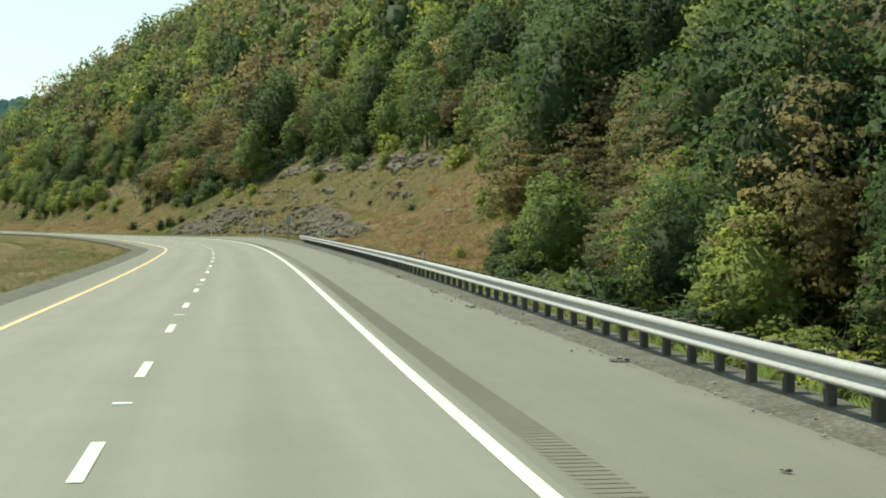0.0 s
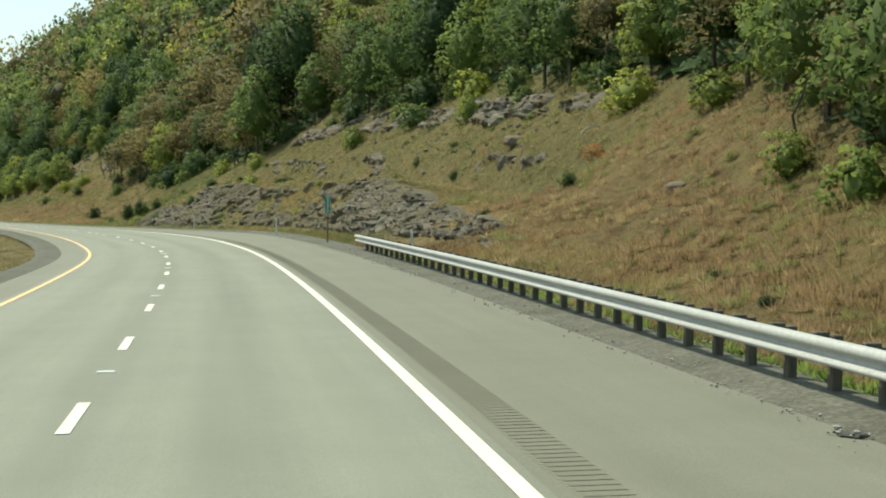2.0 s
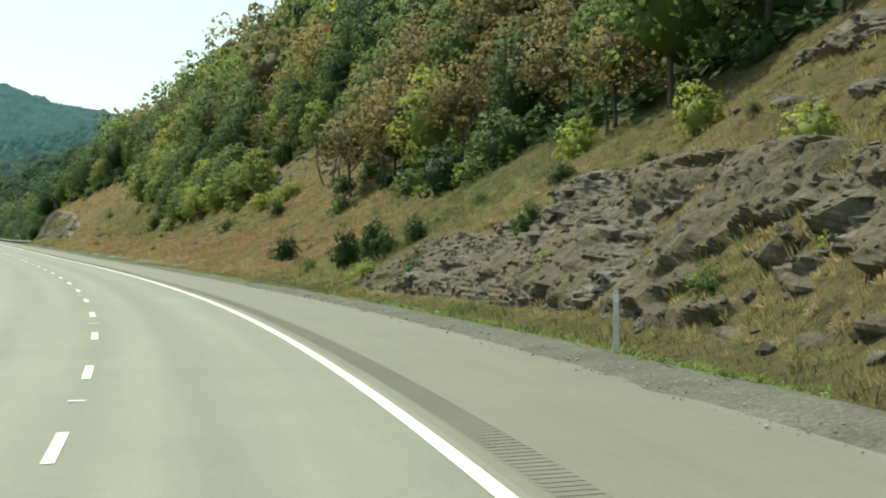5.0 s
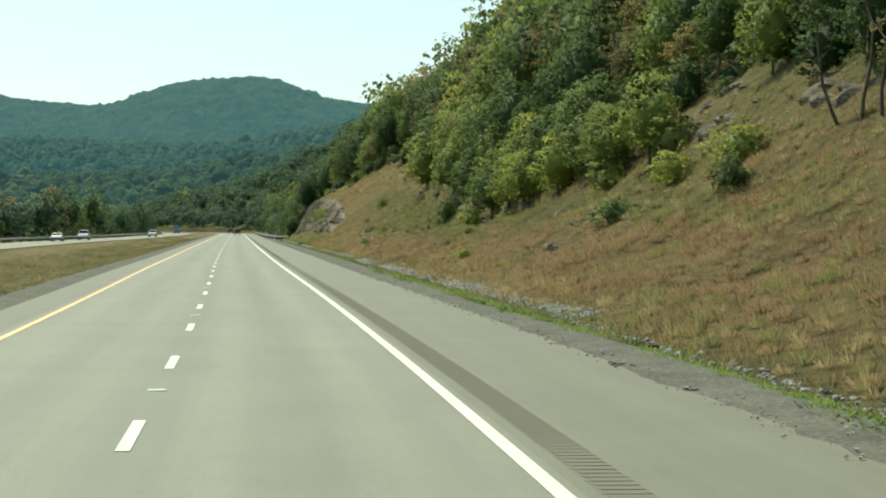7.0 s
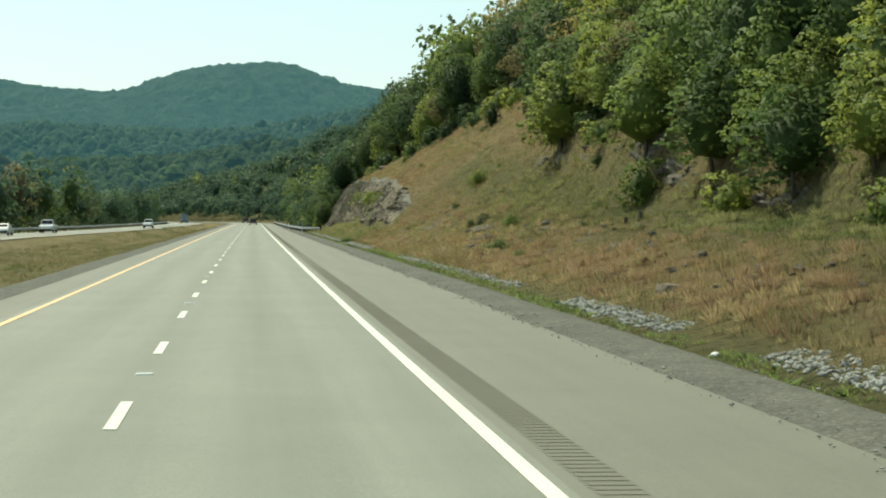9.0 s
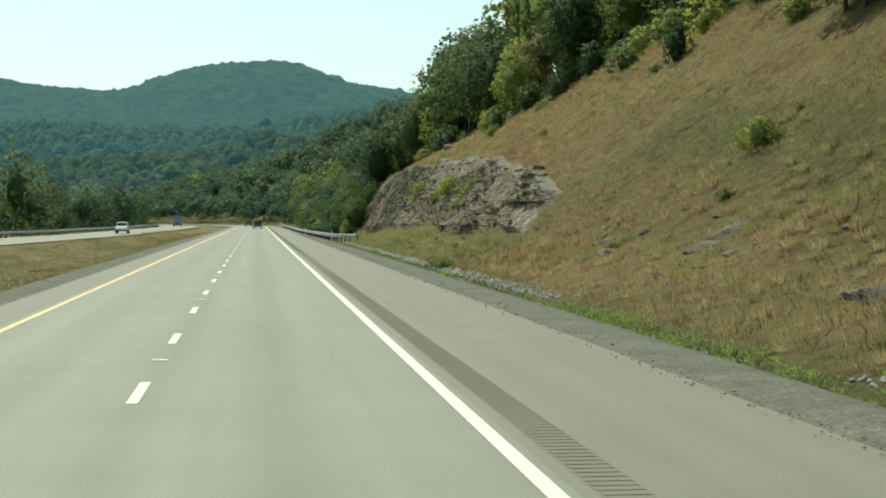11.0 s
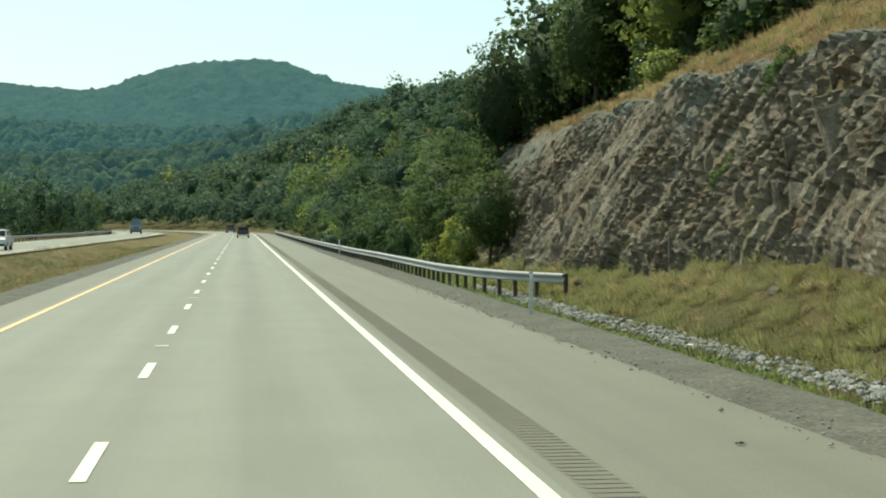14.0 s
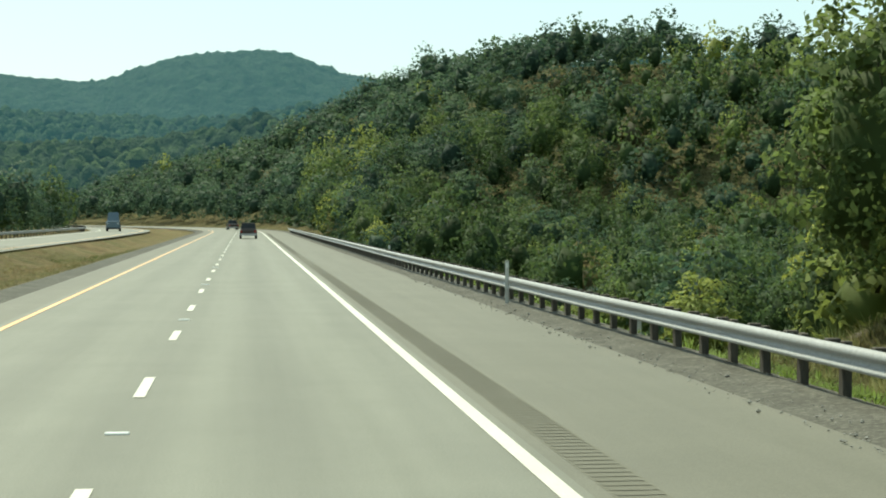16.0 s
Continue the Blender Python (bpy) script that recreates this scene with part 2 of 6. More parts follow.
# cross-sections of the land to the right of the road: s, then (u, z) from the gravel's edge to the hilltop
SECTIONS = [
    (-60, [(8.6, -.1), (10, -.7), (14, -2.4), (22, -2.6), (30, 2), (38, 8), (60, 26), (110, 66), (260, 140)]),
    (80, [(8.6, -.1), (10, -.7), (14, -1.8), (20, -1.4), (27, 3), (34, 9), (60, 30), (110, 68), (260, 140)]),
    (105, [(8.6, -.1), (9.6, -.4), (12, -.6), (17, .2), (22, 2.4), (28, 6.4), (60, 32), (110, 70), (260, 140)]),
    (150, [(8.6, -.1), (9.6, -.2), (12, .1), (15.5, 1.9), (20, 3.3), (26, 7.4), (60, 34), (110, 72), (260, 140)]),
    (168, [(8.6, -.1), (9.8, -.2), (11.3, .1), (14.6, 3.3), (20, 4.3), (25.5, 8.2), (60, 35), (110, 73), (260, 140)]),
    (222, [(8.6, -.1), (9.8, -.2), (11.2, .2), (14.9, 4.0), (20, 5.2), (26, 8.9), (60, 36), (110, 74), (260, 140)]),
    (245, [(8.6, -.1), (9.6, -.25), (11, 0), (16.5, 2.8), (20, 4.6), (27, 8.5), (60, 36), (110, 74), (260, 140)]),
    (274, [(8.6, -.1), (9.6, -.25), (11.3, 0), (16, .9), (21, 3.6), (28, 8.2), (60, 36), (110, 74), (260, 140)]),
    (300, [(8.6, -.1), (9.6, -.25), (11, 0), (17, 1.3), (23, 3.6), (29, 8.0), (60, 36), (110, 74), (260, 140)]),
    (345, [(8.6, -.1), (9.6, -.25), (11, 0), (17, 1.6), (23, 4.4), (29, 9.8), (60, 37), (110, 74), (260, 140)]),
    (380, [(8.6, -.1), (9.6, -.25), (11, 0), (18, 1.7), (23.5, 3.8), (28, 8.6), (60, 37), (110, 74), (260, 135)]),
    (440, [(8.6, -.1), (9.8, -.25), (11.5, 0), (16, 1.7), (20, 4.0), (25, 8.6), (60, 38), (110, 74), (260, 130)]),
    (462, [(8.6, -.1), (9.8, -.25), (11.5, 0), (15.5, 1.6), (19, 3.8), (24, 7.6), (60, 38), (110, 74), (260, 130)]),
    (485, [(8.6, -.1), (9.8, -.25), (11.5, 0), (14.2, 1.1), (16.8, 4.8), (24, 9.4), (60, 37), (110, 72), (260, 125)]),
    (515, [(8.6, -.1), (9.8, -.25), (11.5, 0), (14.2, 1.5), (17.4, 6.6), (25, 11.4), (60, 37), (110, 68), (260, 120)]),
    (560, [(8.6, -.1), (9.8, -.25), (11.8, 0), (13.6, .8), (17.2, 7.1), (25, 11.4), (60, 33), (110, 58), (260, 100)]),
    (600, [(8.6, -.1), (9.8, -.4), (12, -.4), (14.2, .6), (18.0, 7.0), (25, 10), (60, 24), (110, 40), (260, 80)]),
    (618, [(8.6, -.1), (10, -.8), (13, -2.4), (18, -3.4), (24, -3), (32, -2), (60, 3), (110, 14), (260, 40)]),
    (660, [(8.6, -.1), (10, -.8), (13, -2.6), (18, -5), (26, -7), (36, -8), (60, -8), (110, -4), (260, 20)]),
    (720, [(8.6, -.1), (10, -.8), (13, -2.2), (18, -4.2), (26, -7), (36, -8), (60, -8), (110, -3), (260, 20)]),
    (780, [(8.6, -.1), (10, -.5), (13, -1), (18, -2), (26, -3), (36, -3), (60, -2), (110, 4), (260, 30)]),
    (835, [(8.6, -.1), (10, -.3), (13, .2), (18, 1.6), (26, 5), (36, 9), (60, 15), (110, 21), (260, 25)]),
    (890, [(8.6, -.1), (10, -.3), (13, .6), (18, 3), (26, 9), (36, 17), (70, 34), (110, 36), (260, 32)]),
    (975, [(8.6, -.1), (10, -.3), (13, .4), (18, 2), (26, 5), (36, 13), (70, 35.5), (110, 40), (260, 38)]),
    (1060, [(8.6, -.1), (10, -.3), (13, .3), (18, 1), (26, 3), (36, 6), (70, 19), (110, 29), (260, 40)]),
    (1300, [(8.6, -.1), (10, -.3), (13, 0), (18, 1), (26, 2), (40, 4), (70, 8), (110, 10), (260, 20)]),
]
LEFT = [(-2500, -6), (-400, -5), (-120, -4), (-60, -3), (-40, -1.5), (-35, -.25), (-34, -.1), (-21, -.1), (-19, -.4), (-13, -1.0), (-8, -.55), (-5.9, -.1), (8.6, -.1)]


def land(s, u):
    """Height of the ground."""
    s, u = np.broadcast_arrays(np.atleast_1d(s).astype(float), np.atleast_1d(u).astype(float))
    shift = np.interp(s, [440, 500, 620, 760], [0, -1, -7.5, -9])
    z = np.interp(np.where(u < -10, u + shift * np.clip((-u - 10) / 6, 0, 1), u), [a for a, b in LEFT], [b for a, b in LEFT])
    z = z + lift(s, u)
    right = u > 8.6
    if right.any():
        ss, uu = s[right], u[right]
        st = [a for a, b in SECTIONS]
        i = np.clip(np.searchsorted(st, ss) - 1, 0, len(st) - 2)
        sa = np.array(st)
        f = np.clip((ss - sa[i]) / (sa[i + 1] - sa[i]), 0, 1)
        f = f * f * (3 - 2 * f)
        US = np.array([[p[0] for p in b] for a, b in SECTIONS])
        ZS = np.array([[p[1] for p in b] for a, b in SECTIONS])
        U = US[i] * (1 - f)[:, None] + US[i + 1] * f[:, None]
        Z = ZS[i] * (1 - f)[:, None] + ZS[i + 1] * f[:, None]
        out = Z[:, -1] * np.clip(1 - (uu - 260) / 1500, 0, 1)
        for k in range(U.shape[1] - 1):
            m = (uu >= U[:, k]) & (uu < U[:, k + 1])
            out[m] = Z[m, k] + (Z[m, k + 1] - Z[m, k]) * (uu[m] - U[m, k]) / (U[m, k + 1] - U[m, k])
        z = z.copy()
        z[right] = out + lift(ss, uu)
        # two grassy benches, each with a short scarp at its back
        for s0, s1, ua, ub in ((146, 240, 15.0, 21.4), (362, 452, 17.0, 23.4)):
            wob = .7 * np.sin(ss * .13) + .35 * np.sin(ss * .37 + 1)
            here = np.clip((ss - s0) / 8, 0, 1) * np.clip((s1 - ss) / 8, 0, 1)
            z[right] -= 1.3 * here * np.clip((uu - ua) / (ub - 1 - ua), 0, 1) * np.clip((ub + 1.1 + wob - uu) / 1.1, 0, 1)
        # uneven ground away from the road
        amp = np.clip((uu - 10.5) / 6, 0, 1)
        z[right] += amp * (0.28 * np.sin(ss * .31 + uu * .23) * np.sin(uu * .37 - ss * .11) + 0.16 * np.sin(ss * .83 + 1.7 * np.sin(uu * .5)))
    return z


def hash2(i, j, k=0.0):
    v = np.sin(i * 127.1 + j * 311.7 + k * 74.7) * 43758.5453
    return v - np.floor(v)


def smooth2(x, y, k=0.0):
    i, j = np.floor(x), np.floor(y)
    f, g = x - i, y - j
    f, g = f * f * (3 - 2 * f), g * g * (3 - 2 * g)
    return (hash2(i, j, k) * (1 - f) + hash2(i + 1, j, k) * f) * (1 - g) + (hash2(i, j + 1, k) * (1 - f) + hash2(i + 1, j + 1, k) * f) * g


def link(name, me, material, parent=None, label=""):
    if material is not None:
        me.materials.append(material)
    ob = new(name, me)
    if parent is not None:
        ob.parent = parent
    return tagged(ob, label)


def mesh_of(name, verts, faces, smooth=False, normals=None):
    me = bpy.data.meshes.new(name)
    me.from_pydata([tuple(v) for v in verts], [], [tuple(f) for f in faces])
    if smooth:
        me.polygons.foreach_set("use_smooth", [True] * len(me.polygons))
    me.update()
    if normals is not None:
        me.normals_split_custom_set_from_vertices(normals)
    return me


def sheet(name, S, U, Z, material, smooth=True):
    """A grid over road coordinates; Z is a function of s and u."""
    ss, uu = np.meshgrid(S, U, indexing="ij")
    x, y = along(ss, uu)
    z = Z(ss, uu)
    v = np.stack([x, y, z], -1).reshape(-1, 3)
    n, m = ss.shape
    i = np.arange((n - 1) * (m - 1))
    a = (i // (m - 1)) * m + i % (m - 1)
    f = np.stack([a, a + m, a + m + 1, a + 1], 1)[:, ::-1]
    me = mesh_of(name, v.tolist(), f.tolist(), smooth)
    at = me.attributes.new("su", "FLOAT_VECTOR", "POINT")
    at.data.foreach_set("vector", np.stack([ss, uu, 0 * ss], -1).astype(np.float32).ravel())
    return link(name, me, material)


def part(name, bm, material, parent, label=""):
    me = bpy.data.meshes.new(name)
    bm.to_mesh(me)
    bm.free()
    return link(name, me, material, parent, label)


def ground_material():
    """Dry hillside grass: tan, russet and olive patches, bare soil and fine straw."""
    m, n, l, b = mat_base("dry_grass_ground", 0.97, 0, 0.1)
    v = coords(n, l)
    r = ramp_node(n, [(0.36, (0.11, 0.118, 0.045)), (0.44, (0.165, 0.15, 0.068)), (0.5, (0.24, 0.19, 0.098)), (0.57, (0.215, 0.155, 0.075)), (0.66, (0.13, 0.1, 0.052))])
    l.new(noise_node(n, l, v, 0.2, 8.0, 0.66), r.inputs[0])
    # plants grow in belts up the slope: green ditch, straw toe, russet brush, olive above
    at = n.new("ShaderNodeAttribute")
    at.attribute_name = "su"
    sep = n.new("ShaderNodeSeparateXYZ")
    l.new(at.outputs["Vector"], sep.inputs[0])
    wander = n.new("ShaderNodeMath")
    wander.operation = "MULTIPLY_ADD"
    wander.inputs[1].default_value = 13.0
    l.new(noise_node(n, l, v, 0.13, 6.0, 0.62), wander.inputs[0])
    l.new(sep.outputs[1], wander.inputs[2])
    up = n.new("ShaderNodeMapRange")
    up.inputs[1].default_value, up.inputs[2].default_value = 15.5, 33.5
    l.new(wander.outputs[0], up.inputs[0])
    thirst = n.new("ShaderNodeAttribute")
    thirst.attribute_name = "dry"
    belt = ramp_node(n, [(0.0, (0.085, 0.1, 0.036)), (0.1, (0.15, 0.135, 0.06)), (0.2, (0.26, 0.195, 0.1)), (0.32, (0.22, 0.145, 0.07)), (0.42, (0.15, 0.096, 0.058)), (0.54, (0.15, 0.1, 0.058)), (0.66, (0.09, 0.097, 0.042)), (0.82, (0.165, 0.125, 0.062)), (1.0, (0.115, 0.108, 0.048))])
    l.new(up.outputs[0], belt.inputs[0])
    rightward = n.new("ShaderNodeMath")
    rightward.operation = "GREATER_THAN"
    rightward.inputs[1].default_value = 9.0
    l.new(sep.outputs[1], rightward.inputs[0])
    part_of = n.new("ShaderNodeMath")
    part_of.operation = "MULTIPLY"
    part_of.inputs[1].default_value = 0.88
    l.new(rightward.outputs[0], part_of.inputs[0])
    base = mix_col(n, l, part_of.outputs[0], r.outputs[0], belt.outputs[0])
    green = ramp_node(n, [(0.48, (0, 0, 0)), (0.64, (0.5, 0.5, 0.5))])
    l.new(noise_node(n, l, v, 0.33, 5.0, 0.7), green.inputs[0])
    col = mix_col(n, l, green.outputs[0], base, (0.082, 0.092, 0.036))
    # how parched each stretch of the slope is: green, olive, straw, then orange tan
    parched = n.new("ShaderNodeMath")
    parched.operation = "MULTIPLY_ADD"
    parched.inputs[1].default_value = 1.3
    l.new(noise_node(n, l, v, 0.28, 7.0, 0.66), parched.inputs[0])
    l.new(thirst.outputs["Fac"], parched.inputs[2])
    tan = ramp_node(n, [(0.4, (0.07, 0.085, 0.032)), (0.58, (0.105, 0.106, 0.044)), (0.72, (0.15, 0.125, 0.056)), (0.9, (0.205, 0.155, 0.075))])
    mild = n.new("ShaderNodeMath")
    mild.operation = "MULTIPLY"
    mild.inputs[1].default_value = 0.6
    l.new(parched.outputs[0], mild.inputs[0])
    l.new(mild.outputs[0], tan.inputs[0])
    ruddy = ramp_node(n, [(0.42, (0, 0, 0)), (0.6, (1, 1, 1))])
    l.new(noise_node(n, l, v, 0.12, 5.0, 0.6), ruddy.inputs[0])
    hot = mix_col(n, l, ruddy.outputs[0], (0.235, 0.168, 0.078), (0.19, 0.112, 0.055))
    much = n.new("ShaderNodeMapRange")
    much.inputs[1].default_value, much.inputs[2].default_value = 1.38, 1.75
    l.new(parched.outputs[0], much.inputs[0])
    grown = mix_col(n, l, much.outputs[0], tan.outputs[0], hot)
    sway = n.new("ShaderNodeMath")
    sway.operation = "MULTIPLY"
    sway.inputs[1].default_value = 0.68
    l.new(rightward.outputs[0], sway.inputs[0])
    col = mix_col(n, l, sway.outputs[0], col, grown)
    wide = ramp_node(n, [(0.46, (0, 0, 0)), (0.62, (0.3, 0.3, 0.3))])
    l.new(noise_node(n, l, v, 0.05, 4.0, 0.6), wide.inputs[0])
    col = mix_col(n, l, wide.outputs[0], col, (0.1, 0.1, 0.043))
    soil = ramp_node(n, [(0.56, (0, 0, 0)), (0.7, (0.8, 0.8, 0.8))])
    l.new(noise_node(n, l, v, 0.8, 5.0, 0.7), soil.inputs[0])
    col = mix_col(n, l, soil.outputs[0], col, (0.1, 0.082, 0.055))
    straw = ramp_node(n, [(0.46, (0, 0, 0)), (0.74, (0.6, 0.6, 0.6))])
    f = noise_node(n, l, v, 4.0, 8.0, 0.78)
    l.new(f, straw.inputs[0])
    col = mix_col(n, l, straw.outputs[0], col, (0.2, 0.152, 0.075))
    dark = ramp_node(n, [(0.34, (0.42, 0.43, 0.4)), (0.5, (1.05, 1.05, 1.05))])
    l.new(noise_node(n, l, v, 1.7, 7.0, 0.78), dark.inputs[0])
    col = mix_col(n, l, 1.0, col, dark.outputs[0], "MULTIPLY")
    l.new(col, b.inputs["Base Color"])
    lumps = n.new("ShaderNodeMath")
    lumps.operation = "MULTIPLY_ADD"
    lumps.inputs[1].default_value = 2.2
    l.new(noise_node(n, l, v, 1.3, 4.0, 0.6), lumps.inputs[0])
    l.new(f, lumps.inputs[2])
    bump(n, l, b, lumps.outputs[0], 0.3, 0.9)
    return m


GROUND = ground_material()
S_GRID = np.concatenate([np.arange(-80, 20, 6.0), np.arange(20, 640, 1.2), np.arange(640, 900, 6.0), np.arange(900, 1300, 50.0), np.arange(1300, 4600, 300.0)])
U_GRID = np.concatenate([[-2500, -1200, -600, -300, -160, -100, -70, -50], np.arange(-40, -4, 1.5), [-2, 2, 6, 8.6], np.arange(9.2, 34, 0.7), np.arange(34, 62, 2.5), [70, 85, 110, 150, 200, 260, 400, 800, 1700]])
# how dry the growth is: stretches of s and u, 0 fresh to 1 parched
DRY = [(92, 150, 9, 24, .95), (92, 150, 24, 32, .6), (150, 246, 9, 15, .45), (150, 246, 15, 21.5, .72), (150, 246, 21.5, 30, .5), (246, 266, 9, 30, .12), (266, 345, 10.4, 14, .85), (266, 345, 14, 20, .72), (266, 345, 20, 30, .55),
       (345, 475, 10.6, 15, .85), (345, 475, 15, 19, .6), (345, 475, 19, 23.4, .32), (345, 475, 23.4, 30, .8), (475, 606, 10.6, 14, .4), (475, 606, 16.5, 36, .92), (-80, 1200, -20, -5, .42)]


def zone_dry(s, u):
    d = 0 * s + .3
    for s0, s1, u0, u1, v in DRY:
        d = np.where((s >= s0) & (s < s1) & (u >= u0) & (u < u1), v, d)
    return d


def dryness(s, u):
    d = zone_dry(s, u)
    for k in range(3):
        d[1:-1] = (d[:-2] + d[1:-1] * 2 + d[2:]) / 4
        d[:, 1:-1] = (d[:, :-2] + d[:, 1:-1] * 2 + d[:, 2:]) / 4
    return d


earth = sheet("ground", S_GRID, U_GRID, land, GROUND)
earth.data.attributes.new("dry", "FLOAT", "POINT").data.foreach_set("value", dryness(*np.meshgrid(S_GRID, U_GRID, indexing="ij")).astype(np.float32).ravel())
tagged(earth, "brown and green dry grass on the hillside and median", "ground", kind="structure")


def band(name, s0, s1, u0, u1, z, material, step=4.0, across=2):
    return sheet(name, np.linspace(s0, s1, max(2, round((s1 - s0) / step) + 1)), np.linspace(u0, u1, across), lambda s, u: lift(s, u) + z, material)


tagged(band("road", -80, 1196, -3.6 - 0.25, 4.15, 0.0, ASPHALT, 1.0, 5), "grey green worn asphalt of a two-lane carriageway", "road", kind="structure")

W_LINE, Y_LINE = 3.95, -3.585
tagged(band("shoulder_right", -80, 1196, 4.154, 7.6, -0.006, SHOULDER, 1.0, 3), "grey asphalt hard shoulder", "shoulder", kind="structure")
tagged(band("shoulder_left", -80, 1196, -5.1, -3.856, -0.006, SHOULDER, 1.0), "pale asphalt median shoulder", "shoulder", kind="structure")
def rough_gravel(name, u0, u1, out, label):
    """A gravel verge whose inner edge spills unevenly over the asphalt; out is +1 to the right, -1 to the left."""
    S = np.concatenate([np.arange(-80, 10, 4.0), np.arange(10, 640, .6), np.arange(640, 1196, 4.0)])

    def height(s, u):
        f = (u - u0) / (u1 - u0) if out > 0 else (u1 - u) / (u1 - u0)
        bumps = .018 * (smooth2(s * .7, u * 2, 2) - .5) + .02 * (smooth2(s * .16, u * .7, 5) - .5) + .02 * (smooth2(s * 1.8, u * 5, 7) - .5) + .014 * (hash2(np.floor(s * 1.7), np.floor(u * 5), 9) - .5)
        return lift(s, u) - .045 + .09 * np.clip(f * 1.6, 0, 1) - .16 * np.clip(f - .72, 0, 1) / .28 + bumps
    return tagged(sheet(name, S, np.linspace(u0, u1, 11), height, GRAVEL), label, "gravel", kind="structure")


rough_gravel("gravel_right", 7.1, 9.4, 1, "dark grey gravel beside the shoulder")
rough_gravel("gravel_left", -6.6, -4.9, -1, "dark grey gravel beside the median")
rs = np.random.RandomState(4)
PEB = 9000
ps, pu = rs.uniform(14, 630, PEB), np.where(rs.rand(PEB) < .25, rs.normal(7.5, .15, PEB), rs.uniform(7.4, 9.2, PEB))
px_, py_ = along(ps, pu)
pr = .012 + .028 * rs.rand(PEB) ** 3
pz = lift(ps, pu) + .012 + pr * .4
octa = np.array([(1.2, 0, 0), (0, 1, 0), (-1, 0, 0), (0, -1.1, 0), (.1, 0, .7), (0, .1, -.7)])
tri = np.array([(0, 1, 4), (1, 2, 4), (2, 3, 4), (3, 0, 4), (1, 0, 5), (2, 1, 5), (3, 2, 5), (0, 3, 5)])
V = (octa[None] * rs.uniform(.6, 1.3, (PEB, 6, 1)) * pr[:, None, None] + np.stack([px_, py_, pz], 1)[:, None]).reshape(-1, 3)
Fc = (tri[None] + 6 * np.arange(PEB)[:, None, None]).reshape(-1, 3)
PEBBLE = surface("pebble_grey", (0.2, 0.2, 0.175), (0.36, 0.355, 0.32), (0.14, 0.14, 0.125), 3, 20, .95, .01)
tagged(link("pebbles", mesh_of("pebbles", V.tolist(), Fc.tolist()), PEBBLE), "small grey stones on the gravel verge", "pebbles", kind="stuff")
OPP = [(-80, -28), (440, -28), (500, -27), (620, -20.5), (760, -19), (1200, -19)]


def opp(s):
    return np.interp(s, [a for a, b in OPP], [b for a, b in OPP])


def strip_opp(name, u0, u1, z, material, label, category):
    S = np.arange(-80, 1196, 4.0)
    ss, dd = np.meshgrid(S, [u0, u1], indexing="ij")
    uu = opp(ss) + dd
    x, y = along(ss, uu)
    v = np.stack([x, y, 0 * x + z], -1).reshape(-1, 3)
    n = len(S)
    f = [(2 * i + 1, 2 * i + 3, 2 * i + 2, 2 * i) for i in range(n - 1)]
    me = mesh_of(name, v.tolist(), f, True)
    at = me.attributes.new("su", "FLOAT_VECTOR", "POINT")
    at.data.foreach_set("vector", np.stack([ss, dd, 0 * ss], -1).astype(np.float32).ravel())
    return tagged(link(name, me, material), label, category, kind="structure")


strip_opp("road_opposite", -5.4, 5.0, 0.0, ASPHALT, "grey asphalt of the opposite carriageway", "road")
strip_opp("white_line_opposite", -3.75, -3.6, 0.006, WHITE, "white edge line of the opposite carriageway", "road marking")
strip_opp("yellow_line_opposite", 3.6, 3.75, 0.006, YELLOW, "yellow median line of the opposite carriageway", "road marking")
edge = tagged(band("white_line", -80, 1196, W_LINE - .09, W_LINE + .09, 0.008, WHITE, 1.0), "solid white edge line on the asphalt", "road marking", kind="structure")
tagged(band("yellow_line", -80, 1196, Y_LINE - .07, Y_LINE + .07, 0.008, YELLOW, 1.0), "solid yellow median line", "road marking", kind="structure")
tagged(band("rumble_strip", -80, 1196, 4.32, 4.78, -0.002, RUMBLE, 1.0), "dark worn band of the milled rumble strip", "rumble strip", kind="structure")
GROOVE = surface("groove_asphalt", (0.148, 0.146, 0.114), (0.166, 0.163, 0.129), (0.134, 0.132, 0.104), 0.5, 25, 0.95, 0.004)
V, Fc = [], []
for k, s in enumerate(np.arange(8, 800, 0.23)):
    for du, ds, z in ((4.34, -.085, .004), (4.76, -.085, .004), (4.76, 0, .0012), (4.34, 0, .0012), (4.76, .085, .004), (4.34, .085, .004)):
        x, y = along(s + ds, du)
        V.append((float(x), float(y), z + float(lift(s, du))))
    a = 6 * k
    Fc += [(a, a + 1, a + 2, a + 3), (a + 3, a + 2, a + 4, a + 5)]
tagged(link("rumble_grooves", mesh_of("rumble_grooves", V, Fc), GROOVE), "milled cross grooves of the rumble strip", "rumble strip", kind="stuff")
DASH, DASH0, MARKER_PHASE = 9.2, 7.37, 0
for k in range(-6, 90):
    d = band("lane_dash", DASH0 + k * DASH - 2.5, DASH0 + k * DASH, -.075, .075, 0.009, WHITE, .625)
    tagged(d, "white dashed lane marking on the asphalt", "lane marking", "lane dashes")

# ---- guard rails ----
def box(bm, x0, x1, y0, y1, z0, z1):
    v = [bm.verts.new(p) for p in ((x0, y0, z0), (x1, y0, z0), (x1, y1, z0), (x0, y1, z0), (x0, y0, z1), (x1, y0, z1), (x1, y1, z1), (x0, y1, z1))]
    for f in ((3, 2, 1, 0), (4, 5, 6, 7), (0, 1, 5, 4), (1, 2, 6, 5), (2, 3, 7, 6), (3, 0, 4, 7)):
        bm.faces.new([v[i] for i in f])


